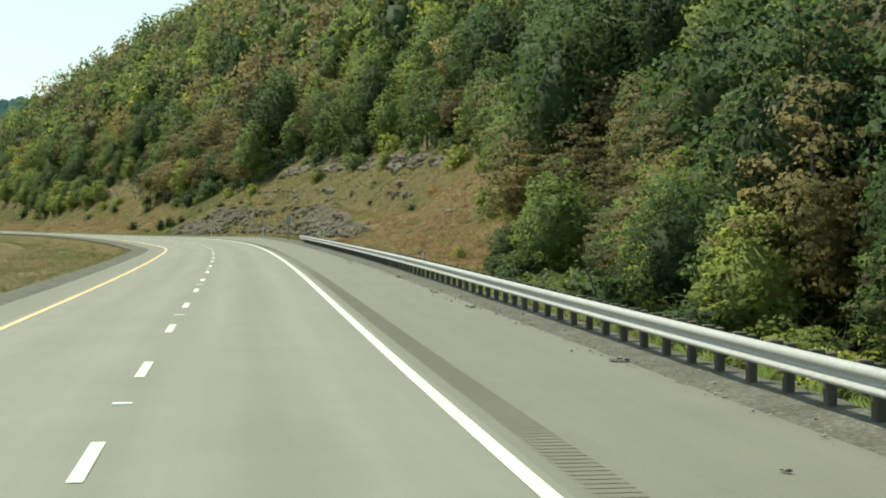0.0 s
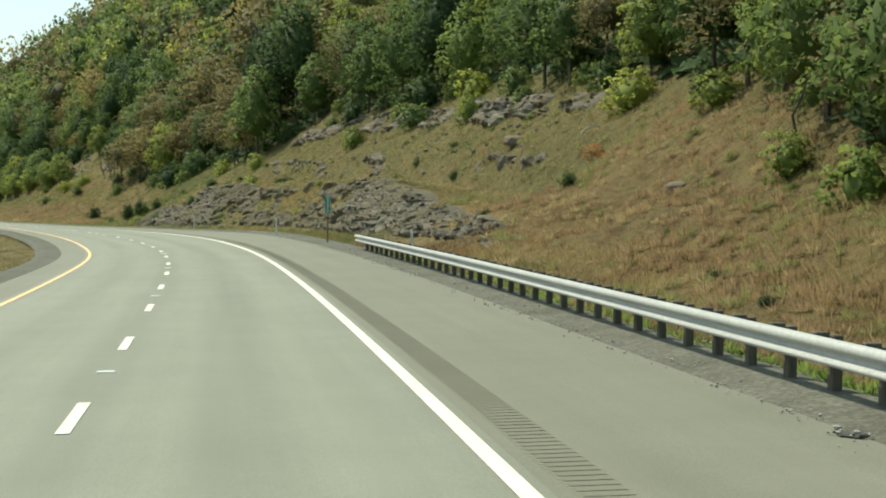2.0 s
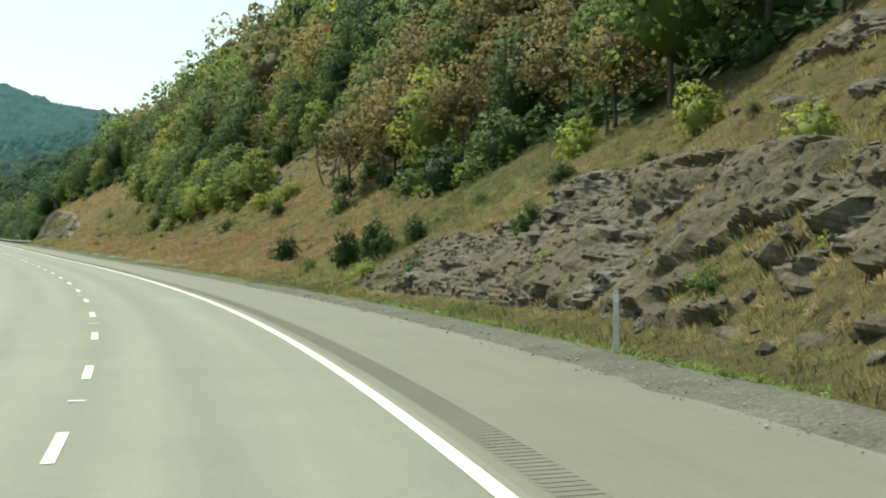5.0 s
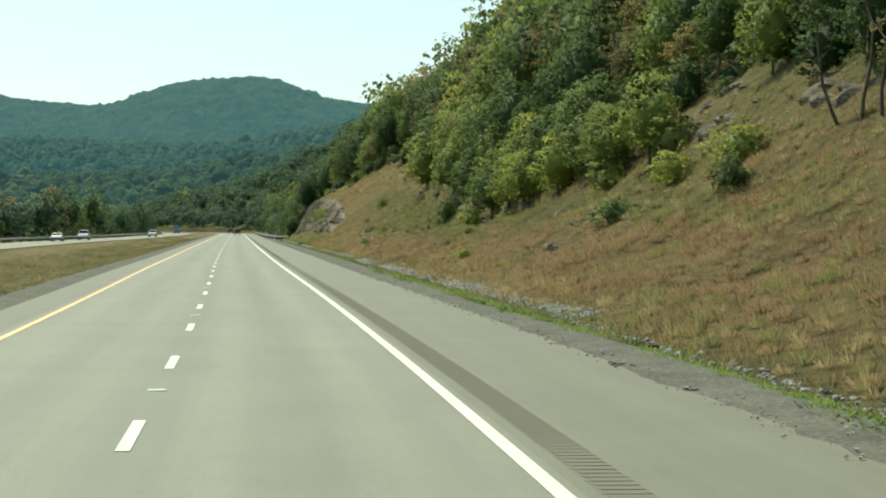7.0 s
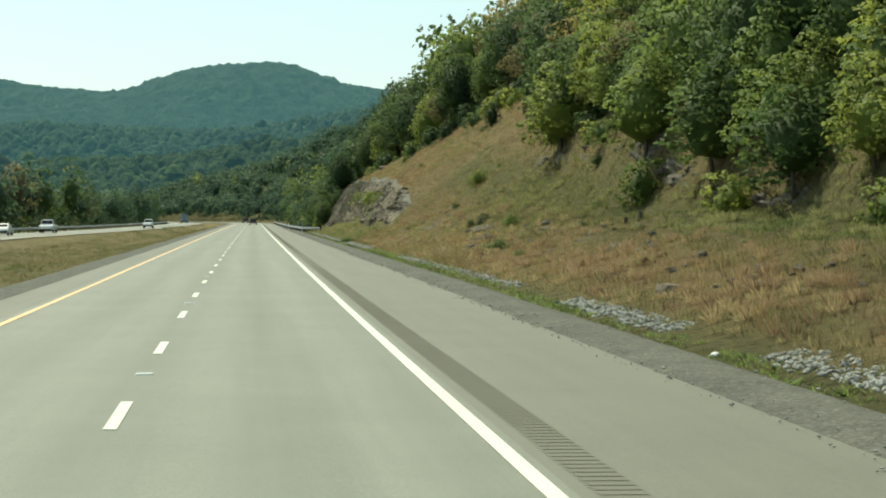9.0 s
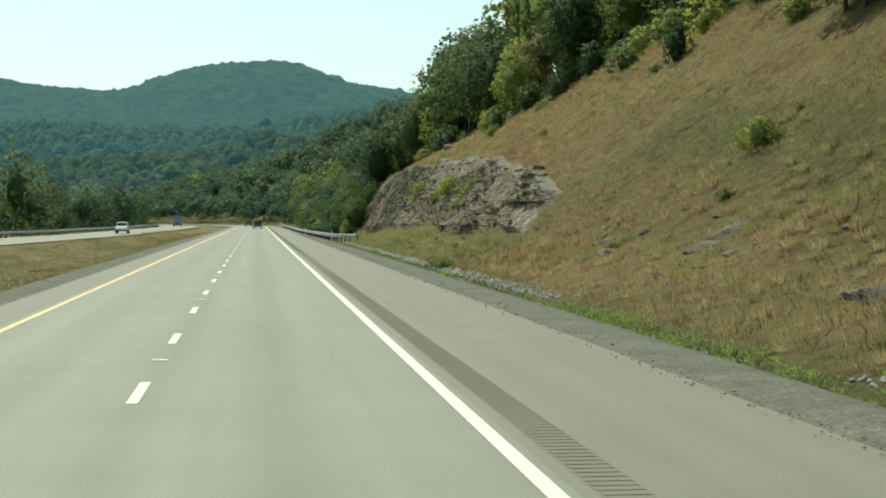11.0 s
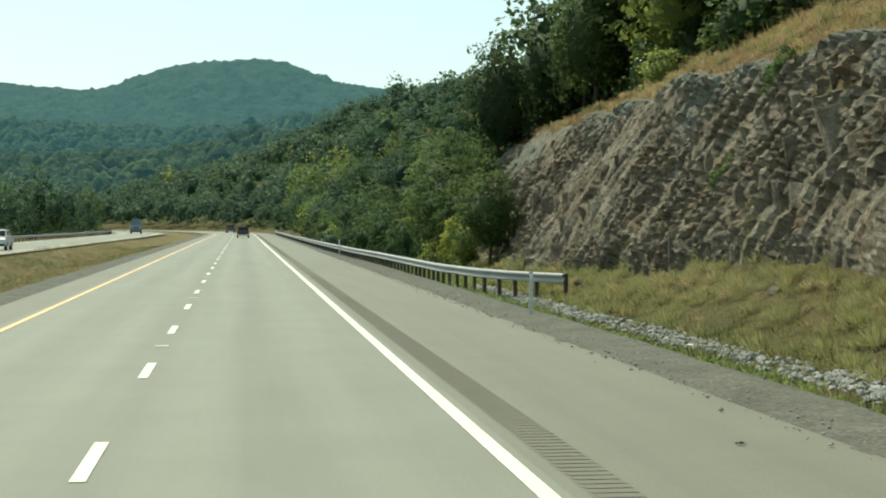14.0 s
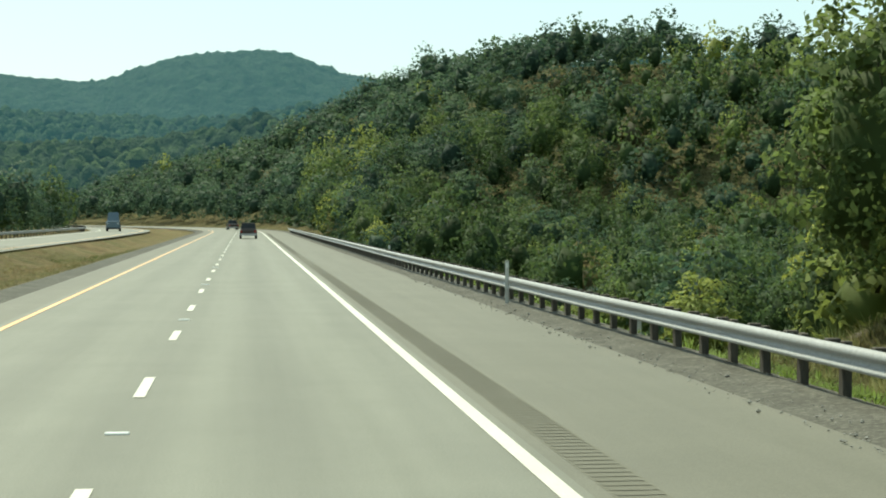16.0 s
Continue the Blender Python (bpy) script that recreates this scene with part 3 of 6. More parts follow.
def post_mesh(tall):
    bm = bmesh.new()
    box(bm, -.06, .06, -.085, .085, -.5, tall)
    bmesh.ops.bevel(bm, geom=bm.edges[:], offset=.012, segments=1, affect="EDGES")
    me = bpy.data.meshes.new("post")
    bm.to_mesh(me)
    bm.free()
    me.materials.append(POST)
    return me


def block_mesh():
    bm = bmesh.new()
    box(bm, -.09, .09, -.07, .07, -.19, .16)
    bmesh.ops.bevel(bm, geom=bm.edges[:], offset=.012, segments=1, affect="EDGES")
    me = bpy.data.meshes.new("spacer_block")
    bm.to_mesh(me)
    bm.free()
    me.materials.append(POST)
    return me


WAVE = [(.0, .155), (.045, .15), (.08, .13), (.095, .1), (.095, .065), (.08, .045), (.02, .02), (.0, .0), (.0, -.03), (.02, -.05), (.05, -.075), (.072, -.095), (.075, -.115), (.06, -.14), (.03, -.152), (.0, -.155)]


def guard_rail(line, high, s0, s1, spacing, label, posts_side=1.0, opened=None):
    """A W-beam on posts; line is (s, u) points, high the middle of the beam, the posts stand at posts_side of it."""
    ls, lu = [p[0] for p in line], [p[1] for p in line]
    root = tagged(new("guard_rail"), label, "guard rail", "guard rails")
    st = np.concatenate([np.arange(s0, s1, 1.5), [s1]])
    verts, faces = [], []
    n = len(WAVE)
    for thick in (0, 1):
        for s in st:
            u = float(np.interp(s, ls, lu))
            for d, z in WAVE:
                x, y = along(s, u - posts_side * (d + (.0 if thick else .006)))
                verts.append((float(x), float(y), high + z + float(lift(s, u))))
    m = len(st)
    for i in range(m - 1):
        for j in range(n - 1):
            a = i * n + j
            faces.append((a, a + 1, a + n + 1, a + n))
            b = a + m * n
            faces.append((b + n, b + n + 1, b + 1, b))
    for i in range(m - 1):
        for j in (0, n - 1):
            a = i * n + j
            faces.append((a, a + n, a + n + m * n, a + m * n))
    link("beam", mesh_of("beam", verts, faces, True), GALV, root, "galvanised W-shaped steel beam")
    for k in range(int((s1 - s0 - .5) / spacing) + 1):
        s = s0 + .4 + k * spacing
        u = float(np.interp(s, ls, lu))
        x, y = along(s, u + posts_side * .29)
        p = link("post", POST_ME, None, root)
        tilt = .03 * math.sin(k * 2.3)
        p.matrix_basis = Matrix.Translation((float(x), float(y), high - .62 + float(lift(s, u)))) @ Euler((tilt, .02 * math.sin(k * 1.7), heading(s))).to_matrix().to_4x4()
        x, y = along(s, u + posts_side * .115)
        b = link("spacer_block", BLOCK_ME, None, root)
        b.matrix_basis = Matrix.Translation((float(x), float(y), high + .02 + float(lift(s, u)))) @ Euler((0, 0, heading(s))).to_matrix().to_4x4()
    return root


POST_ME, BLOCK_ME = post_mesh(.76), block_mesh()
RAIL_A = [(-80, 8.25), (60, 8.15), (100, 8.3), (141, 8.3)]
RAIL_B = [(553.6, 11.4), (556, 10.3), (560, 9.5), (566, 9.05), (590, 8.75), (605, 8.4), (640, 8.1), (820, 8.0)]
guard_rail(RAIL_A, .55, 2, 140.6, 1.44, "galvanised guard rail on dark wooden posts along the shoulder")
guard_rail(RAIL_B, .55, 553.6, 815, 1.44, "galvanised guard rail with a flared end along the shoulder")
guard_rail([(430, -34.2), (500, -33.2), (620, -26.7), (760, -25.2), (1000, -25.2)], .55, 430, 1000, 2.9, "galvanised guard rail behind the opposite carriageway", -1.0)


# ---- mile sign and delineator posts ----
SIGN_GREEN = surface("sign_green", (0.01, 0.16, 0.12), (0.015, 0.19, 0.14), (0.01, 0.14, 0.1), 2, 20, 0.5, 0.001)
SIGN_WHITE = surface("sign_white", (0.75, 0.78, 0.75), (0.8, 0.82, 0.8), (0.7, 0.72, 0.7), 2, 20, 0.5, 0.001)
DELIN = surface("delineator_plastic", (0.55, 0.56, 0.53), (0.63, 0.64, 0.6), (0.45, 0.45, 0.42), 2, 15, 0.6, 0.002)


def upright(name, s, u, label, category, group=""):
    root = tagged(new(name), label, category, group)
    root.matrix_basis = Matrix.Translation(spot(s, u)) @ Euler((0, 0, heading(s))).to_matrix().to_4x4()
    return root


def mile_sign(s, u):
    root = upright("mile_sign", s, u, "narrow green mile marker sign on a steel post", "sign")
    bm = bmesh.new()
    for x in (-.03, .02):
        box(bm, x, x + .01, 0, .03, -.4, 2.5)
    box(bm, -.03, .03, .03, .038, -.4, 2.5)
    part("signpost", bm, POST, root, "dark steel channel post")
    bm = bmesh.new()
    box(bm, -.15, .15, -.02, -.008, 1.62, 2.54)
    bmesh.ops.bevel(bm, geom=bm.edges[:], offset=.004, segments=1, affect="EDGES")
    plate = part("plate", bm, SIGN_GREEN, root, "green sign plate")
    bm = bmesh.new()
    for x0, x1, z0, z1 in ((-.14, -.13, 1.63, 2.53), (.13, .14, 1.63, 2.53), (-.13, .13, 1.63, 1.64), (-.13, .13, 2.52, 2.53), (-.08, -.055, 2.43, 2.49), (-.04, -.03, 2.43, 2.49), (-.01, .02, 2.43, 2.49), (.04, .08, 2.43, 2.49)):
        box(bm, x0, x1, -.024, -.0205, z0, z1)
    part("plate_border", bm, SIGN_WHITE, plate, "white border line")
    for i, ch in enumerate(SIGN_DIGITS):
        cu = bpy.data.curves.new("digit", "FONT")
        cu.body, cu.size, cu.extrude, cu.align_x = ch, 0.29, .002, "CENTER"
        ob = new("digit", cu)
        ob.data.materials.append(SIGN_WHITE)
        ob.parent = plate
        ob.matrix_basis = pose(0, -.024, 2.18 - .255 * i, 90, 0, 0)


def delineator(s, u, tall=1.2, lean=0.0):
    root = upright("delineator_post", s, u, "slim pale roadside delineator post in the gravel", "post", "delineator posts")
    bm = bmesh.new()
    box(bm, -.05, .05, -.012, .012, -.3, tall)
    bmesh.ops.bevel(bm, geom=bm.edges[:], offset=.008, segments=2, affect="EDGES")
    ob = part("flat_post", bm, DELIN, root)
    ob.rotation_euler = (lean, lean * .5, 0)
    bm = bmesh.new()
    box(bm, -.035, .035, -.017, -.013, tall - .2, tall - .06)
    ob2 = part("reflector", bm, SIGN_WHITE, root, "white reflector patch")
    ob2.rotation_euler = (lean, lean * .5, 0)


SIGN_DIGITS = "555"
mile_sign(150.8, 8.3)
for s, u, h in ((166, 7.6, 1.2), (207, 8.7, 1.2), (134, 9.7, 1.3), (543.6, 8.45, 1.2), (614.3, 8.2, 1.25), (609.7, 10.6, 1.1), (660, 9.3, 1.2), (70, 9.6, 1.25)):
    delineator(s, u, h)

# raised markers in the lane line
bm = bmesh.new()
box(bm, -.13, .13, -.05, .05, 0, .022)
bmesh.ops.bevel(bm, geom=[e for e in bm.edges if any(v.co.z > .01 for v in e.verts)], offset=.012, segments=1, affect="EDGES")
MARKER_ME = bpy.data.meshes.new("lane_marker")
bm.to_mesh(MARKER_ME)
bm.free()
MARKER_ME.materials.append(SIGN_WHITE)
for k in range(-1, 44):
    s = DASH0 + (2 * k + MARKER_PHASE) * DASH - 2.5 - (DASH - 2.5) / 2
    ob = new("lane_marker", MARKER_ME)
    ob.matrix_basis = Matrix.Translation(spot(s, 0, 0.002 + float(lift(s, 0)))) @ Euler((0, 0, heading(s))).to_matrix().to_4x4()
    tagged(ob, "small white raised pavement marker between lane dashes", "road marker", "road markers")

# ---- rock faces cut into the hillside ----
def lerp(pts):
    return lambda s: np.interp(s, [p[0] for p in pts], [p[1] for p in pts])


def bank_gap(s, z):
    """0 to 1: where the broken bank sinks back under soil and weeds."""
    more = np.interp(s, [135, 163, 174, 206, 216], [-.1, -.1, .1, .1, -.14])
    return np.clip((.5 * smooth2(s * .3, z * .9, 51) + .5 * smooth2(s * 1.2, z * 2.3, 52) - .5 + more) * 6, 0, 1)


def rock_face(s0, s1, ua, ub, label, material, deep=0.6, steep=None, bed=0.5, step=0.24, rows=40, bare=0.0, seed=0.0, blocks=120, capped=2.0, rubble=False, chips=0):
    """A broken face over the slope between u = ua(s) and ub(s). steep(s) in 0..1: how far the beds stand on edge.
    bare: how much of the face sinks back under the grass, in patches."""
    S = np.arange(s0, s1, step)
    ss, ff = np.meshgrid(S, np.linspace(0, 1, rows), indexing="ij")
    uu = ua(ss) + (ub(ss) - ua(ss)) * ff
    zz = land(ss, uu)
    w = (smooth2(ss * .35, zz * .6, 1 + seed) - .5) * .6
    st = steep(ss) if steep else 0 * ss
    sel = (st + (smooth2(ss * .2, zz * .3, 4 + seed) - .5) * .5) > .5
    q = np.where(sel, ss + .48 * zz + w * .7, zz * 1.35 + .06 * ss + w * .5) / bed
    r = np.where(sel, zz - .35 * ss + w, ss + .4 * w)
    saw = q - np.floor(q)
    rough = .6 * smooth2(ss * 1.9 + 3 * w, zz * 3.1, 61) + .4 * smooth2(ss * 4.3, zz * 6.5, 62)
    d = .3 * hash2(np.floor(q * .3), np.floor(r * .22 + hash2(np.floor(q * .3), 0) * 3), 2) \
        + .2 * hash2(np.floor(q), np.floor(r * .7 + hash2(np.floor(q), 3) * 4), 5) \
        + .14 * saw + .1 * hash2(np.floor(q * .8 + 5), np.floor(r * 2.2), 8) + .34 * rough
    slab = .3 * hash2(np.floor(q * .42), np.floor(r * .3 + hash2(np.floor(q * .42), 7) * 3), 12) + .5 * hash2(np.floor(q * 1.15), np.floor(r * .6 + hash2(np.floor(q * 1.15), 9) * 3), 15) \
        + .12 * saw + .12 * hash2(np.floor(q * 1.2), np.floor(r * 2.4), 18)
    d = np.where(sel, slab * .85 + .2 * rough, d)
    # broad smooth slabs among the broken beds
    if not rubble:
        d = .42 + (d - .42) * np.clip((smooth2(ss * .11, zz * .34 + ff, 63 + seed) - .34) * 5, .4, 1)
    lump = smooth2(ss * .16, zz * .35, 11 + seed) - .5
    ragged = smooth2(ss * .3, zz * .5 + uu * .2, 15 + seed) * .55 + smooth2(ss * .9, zz * 1.6, 17 + seed) * .3 + hash2(np.floor(ss * 1.6), np.floor(zz * 2.5), 19) * .15
    patch = np.clip((ragged - .5 + (.5 - (bare(ss) if callable(bare) else bare))) * 7, -1, 1)
    fade = np.clip(np.minimum(np.minimum((ss - s0) / 4, (s1 - ss) / 4), np.minimum(ff * 6, (1 - ff) * 6)), 0, 1)
    k = np.minimum(fade, np.clip(patch, 0, 1))
    if rubble:
        crumb = smooth2(ss * 3.1, zz * 4.2, 41) * .2 + smooth2(ss * 1.2, zz * 1.6, 43) * .35 + hash2(np.floor(ss * 3 + zz), np.floor(zz * 4 + ss * .7), 44) * .12 + smooth2(ss * .4, zz * .7, 45) * .4
        k2 = np.minimum(fade, 1)
        out = deep * (d * 1.3 - .3 + lump * .7) * k + crumb * (1 - k) * k2 - .3 * (1 - k2) - .8 * bank_gap(ss, zz)
    else:
        out = deep * (d * 1.5 - .35 + lump * .9) * k - .35 * (1 - k) + .1 * k
    x, y = along(ss, uu - out * .85)
    v = np.stack([x, y, zz + out * .2], -1).reshape(-1, 3)
    n, m = ss.shape
    i = np.arange((n - 1) * (m - 1))
    a = (i // (m - 1)) * m + i % (m - 1)
    f = np.stack([a, a + 1, a + m + 1, a + m], 1)
    root = tagged(new("rock_face"), label, "rock face")
    me = mesh_of("bedrock", v.tolist(), f.tolist())
    at = me.attributes.new("cap", "FLOAT", "POINT")
    top = 1 - k if rubble else np.clip((ff + (smooth2(ss * .25, zz * .5, 23) - .5) * .3 + (smooth2(ss * 1.1, zz * 2, 24) - .5) * .2 - capped) * 9, 0, 1)
    at.data.foreach_set("value", top.ravel().astype(np.float32))
    link("bedrock", me, material, root)
    # small broken pieces lying all over the face
    if chips:
        rs = np.random.RandomState(int(seed) + 5)
        base = [(np.array([q.co for q in me.vertices]), np.array([tuple(q.vertices) for q in me.polygons])) for me in STONES]
        pick = np.flatnonzero((fade.ravel() > .6))
        pick = pick[rs.randint(len(pick), size=chips)]
        CV, CF, off = [], [], 0
        for n_, i in enumerate(pick):
            bv, bf = base[n_ % len(base)]
            rot = np.array(Euler(tuple(rs.uniform((-.8, -.8, 0), (.8, .8, 6)))).to_matrix())
            CV.append(bv @ rot.T * (.06 + .24 * rs.rand() ** 3) + v[i])
            CF.append(bf + off)
            off += len(bv)
        tagged(link("scree", mesh_of("scree", np.concatenate(CV).tolist(), np.concatenate(CF).tolist()), material, root), "loose broken grey shale on the rock face", kind="stuff")
    # loosened blocks that stand out of the beds
    rr = random.Random(int(seed * 10) + 3)
    for _ in range(blocks):
        i, j = rr.randrange(int(n * .03), int(n * .97)), rr.randrange(3, m - 4)
        if k[i, j] < .6:
            continue
        p = Vector(v[i * m + j])
        th = heading(ss[i, j])
        onedge = bool(sel[i, j])
        w = rr.uniform(.12, .34) * (1.5 if rr.random() < .12 else 1)
        turn = Euler((rr.uniform(-.25, .25), (-1.05 if onedge else 0) + rr.uniform(-.15, .15), th + math.pi / 2 + rr.uniform(-.3, .3)))
        ob = link("rock_block", BLOCKS[rr.randrange(len(BLOCKS))][0 if material is ROCK else 1], None, root)
        ob.matrix_basis = Matrix.LocRotScale(p, turn, (w * 2.8, w * .9, w * rr.uniform(.4, .6)) if onedge else (w * 1.9, w * 1.2, w * rr.uniform(.5, .9)))
    return root


def block_mesh_of(seed, material):
    rr = random.Random(seed)
    bm = bmesh.new()
    bmesh.ops.create_cube(bm, size=1)
    for v in bm.verts:
        v.co += Vector((rr.uniform(-.22, .22), rr.uniform(-.22, .22), rr.uniform(-.14, .14)))
    bmesh.ops.bevel(bm, geom=bm.edges[:], offset=.06, segments=1, affect="EDGES")
    me = bpy.data.meshes.new("rock_block")
    bm.to_mesh(me)
    bm.free()
    me.materials.append(material)
    return me


def stone_mesh(seed, flat=.6):
    rr = random.Random(seed)
    bm = bmesh.new()
    bmesh.ops.create_icosphere(bm, subdivisions=1, radius=.5)
    for v in bm.verts:
        v.co *= rr.uniform(.65, 1.15)
        v.co.z *= flat
        v.co.x *= rr.uniform(.9, 1.3)
    me = bpy.data.meshes.new("stone")
    bm.to_mesh(me)
    bm.free()
    me.materials.append(STONE)
    return me


STONES = [stone_mesh(k, .45 + .05 * k) for k in range(7)]


BLOCKS = [(block_mesh_of(k, ROCK), block_mesh_of(k + 50, GREY_ROCK)) for k in range(8)]
rock_face(133, 248, lerp([(133, 12.8), (148, 12.2), (165, 10.6), (248, 10.8)]), lerp([(133, 14.6), (148, 15.4), (165, 15.2), (225, 15.6), (240, 15.6), (248, 14.6)]), "grey broken shale bank above the ditch", GREY_ROCK, .75,
          bed=.2, bare=lerp([(133, .5), (146, .4), (163, .42), (174, .66), (205, .64), (216, .42), (236, .36), (248, .42)]), blocks=290, step=.15, rows=70, rubble=True, chips=5200)
rock_face(158, 240, lerp([(158, 25), (200, 25.8), (240, 26.4)]), lerp([(158, 27.2), (200, 28.8), (240, 28.6)]), "grey rock ledge in dry grass on the hillside", GREY_ROCK, .9, bed=.5, rows=30, bare=.34, seed=3, blocks=260)
rock_face(318, 376, lerp([(318, 25.5), (350, 25), (376, 24)]), lerp([(318, 30), (350, 31), (376, 28)]), "pale grey rock slabs below the trees", GREY_ROCK, .7, bed=.9, bare=.62, seed=7, blocks=70)
rock_face(376, 470, lerp([(376, 13.5), (470, 13)]), lerp([(376, 19), (420, 18), (470, 17)]), "scattered grey brown rock breaking through dry grass", GREY_ROCK, .4, bed=.4, bare=.66, seed=9)
rock_face(474, 606, lerp([(474, 14.6), (500, 13.9), (545, 13.4), (570, 12.4), (613, 12.8)]), lerp([(474, 16.8), (485, 17.4), (515, 18.3), (560, 17.9), (613, 18.6)]),
          "tall layered shale road cut with beds on edge", ROCK, .68, lerp([(470, .0), (530, .15), (550, .8), (613, 1)]), .24, .13, 96, .14, blocks=290, capped=.74)


rock_face(150, 238, lerp([(150, 21.4), (238, 21.4)]), lerp([(150, 22.8), (238, 22.8)]), "dark crumbling earth scarp behind the grassy bench", GREY_ROCK, .4, bed=.3, rows=18, bare=.6, seed=13, blocks=70)
rock_face(372, 450, lerp([(372, 23.2), (450, 23.2)]), lerp([(372, 24.9), (450, 24.9)]), "dark stony scarp behind the green bench", GREY_ROCK, .4, bed=.3, rows=18, bare=.58, seed=17, blocks=70)


rnd = random.Random(5)
RUBBLE = [(226, 252, 8.6, 9.6), (272, 300, 9.5, 10.2), (298, 355, 10.3, 11.1), (360.5, 372, 10.2, 10.9), (380, 422, 10.3, 10.8), (446, 490, 10.1, 10.9), (486, 530, 10.3, 11.0), (522, 566, 10.1, 10.8), (556, 582, 8.6, 9.7)]
bank = tagged(new("rubble_bank"), "pale broken stones lying along the roadside ditch", "rubble")
for k in range(290):
    s0, s1, u0, u1 = RUBBLE[(8, 2, 2, 5, 2, 6, 3, 7, 8)[k % 9]]
    s, u = rnd.uniform(s0, s1), rnd.uniform(u0, u1)
    ob = link("stone", rnd.choice(STONES), None, bank)
    r = rnd.uniform(.1, .23)
    ob.matrix_basis = Matrix.LocRotScale(spot(s, u) + Vector((0, 0, r * .1)), Euler((rnd.uniform(-.4, .4), rnd.uniform(-.4, .4), rnd.uniform(0, 6))), (r, r, r))


def scatter_stones(name, count, zones, r0, r1, material, label, seed):
    """Loose stones joined into one mesh."""
    rs = np.random.RandomState(seed)
    base = [(np.array([v.co for v in me.vertices]), np.array([tuple(p.vertices) for p in me.polygons])) for me in STONES]
    zn = np.array([zones[k % len(zones)] for k in range(count)])
    s = rs.uniform(zn[:, 0], zn[:, 1])
    u = rs.uniform(zn[:, 2], zn[:, 3]) + rs.normal(0, .09, count)
    r = r0 + (r1 - r0) * rs.rand(count) ** 2
    x, y = along(s, u)
    z = land(s, u) + r * .08
    V, Fc, off = [], [], 0
    for k in range(count):
        v, f = base[k % len(base)]
        rot = np.array(Euler(tuple(rs.uniform((-.5, -.5, 0), (.5, .5, 6)))).to_matrix())
        V.append(v @ rot.T * r[k] + (x[k], y[k], z[k]))
        Fc.append(f + off)
        off += len(v)
    return tagged(link(name, mesh_of(name, np.concatenate(V).tolist(), np.concatenate(Fc).tolist()), material), label, "stones", kind="stuff")


scatter_stones("loose_stones", 13500, [RUBBLE[k] for k in (0, 0, 1, 2, 2, 2, 2, 2, 3, 4, 5, 5, 6, 6, 6, 7, 7, 7, 8, 8)], .045, .2, STONE, "pale broken stones along the ditch", 8)
scatter_stones("fallen_rock", 1500, [(150, 238, 10.8, 15), (160, 236, 21, 27), (485, 605, 12.2, 17), (325, 470, 12.5, 19), (150, 200, 11, 14)], .06, .5, GREY_ROCK, "brown grey fallen rocks on the bank", 9)


# ---- trees and shrubs ----
PHI = (1 + 5 ** .5) / 2
ICO = np.array([(-1, PHI, 0), (1, PHI, 0), (-1, -PHI, 0), (1, -PHI, 0), (0, -1, PHI), (0, 1, PHI), (0, -1, -PHI), (0, 1, -PHI), (PHI, 0, -1), (PHI, 0, 1), (-PHI, 0, -1), (-PHI, 0, 1)]) / math.hypot(1, PHI)
ICO_F = np.array([(0, 11, 5), (0, 5, 1), (0, 1, 7), (0, 7, 10), (0, 10, 11), (1, 5, 9), (5, 11, 4), (11, 10, 2), (10, 7, 6), (7, 1, 8), (3, 9, 4), (3, 4, 2), (3, 2, 6), (3, 6, 8), (3, 8, 9), (4, 9, 5), (2, 4, 11), (6, 2, 10), (8, 6, 7), (9, 8, 1)])


def unit(v):
    return v / (np.linalg.norm(v, axis=1)[:, None] + 1e-9)


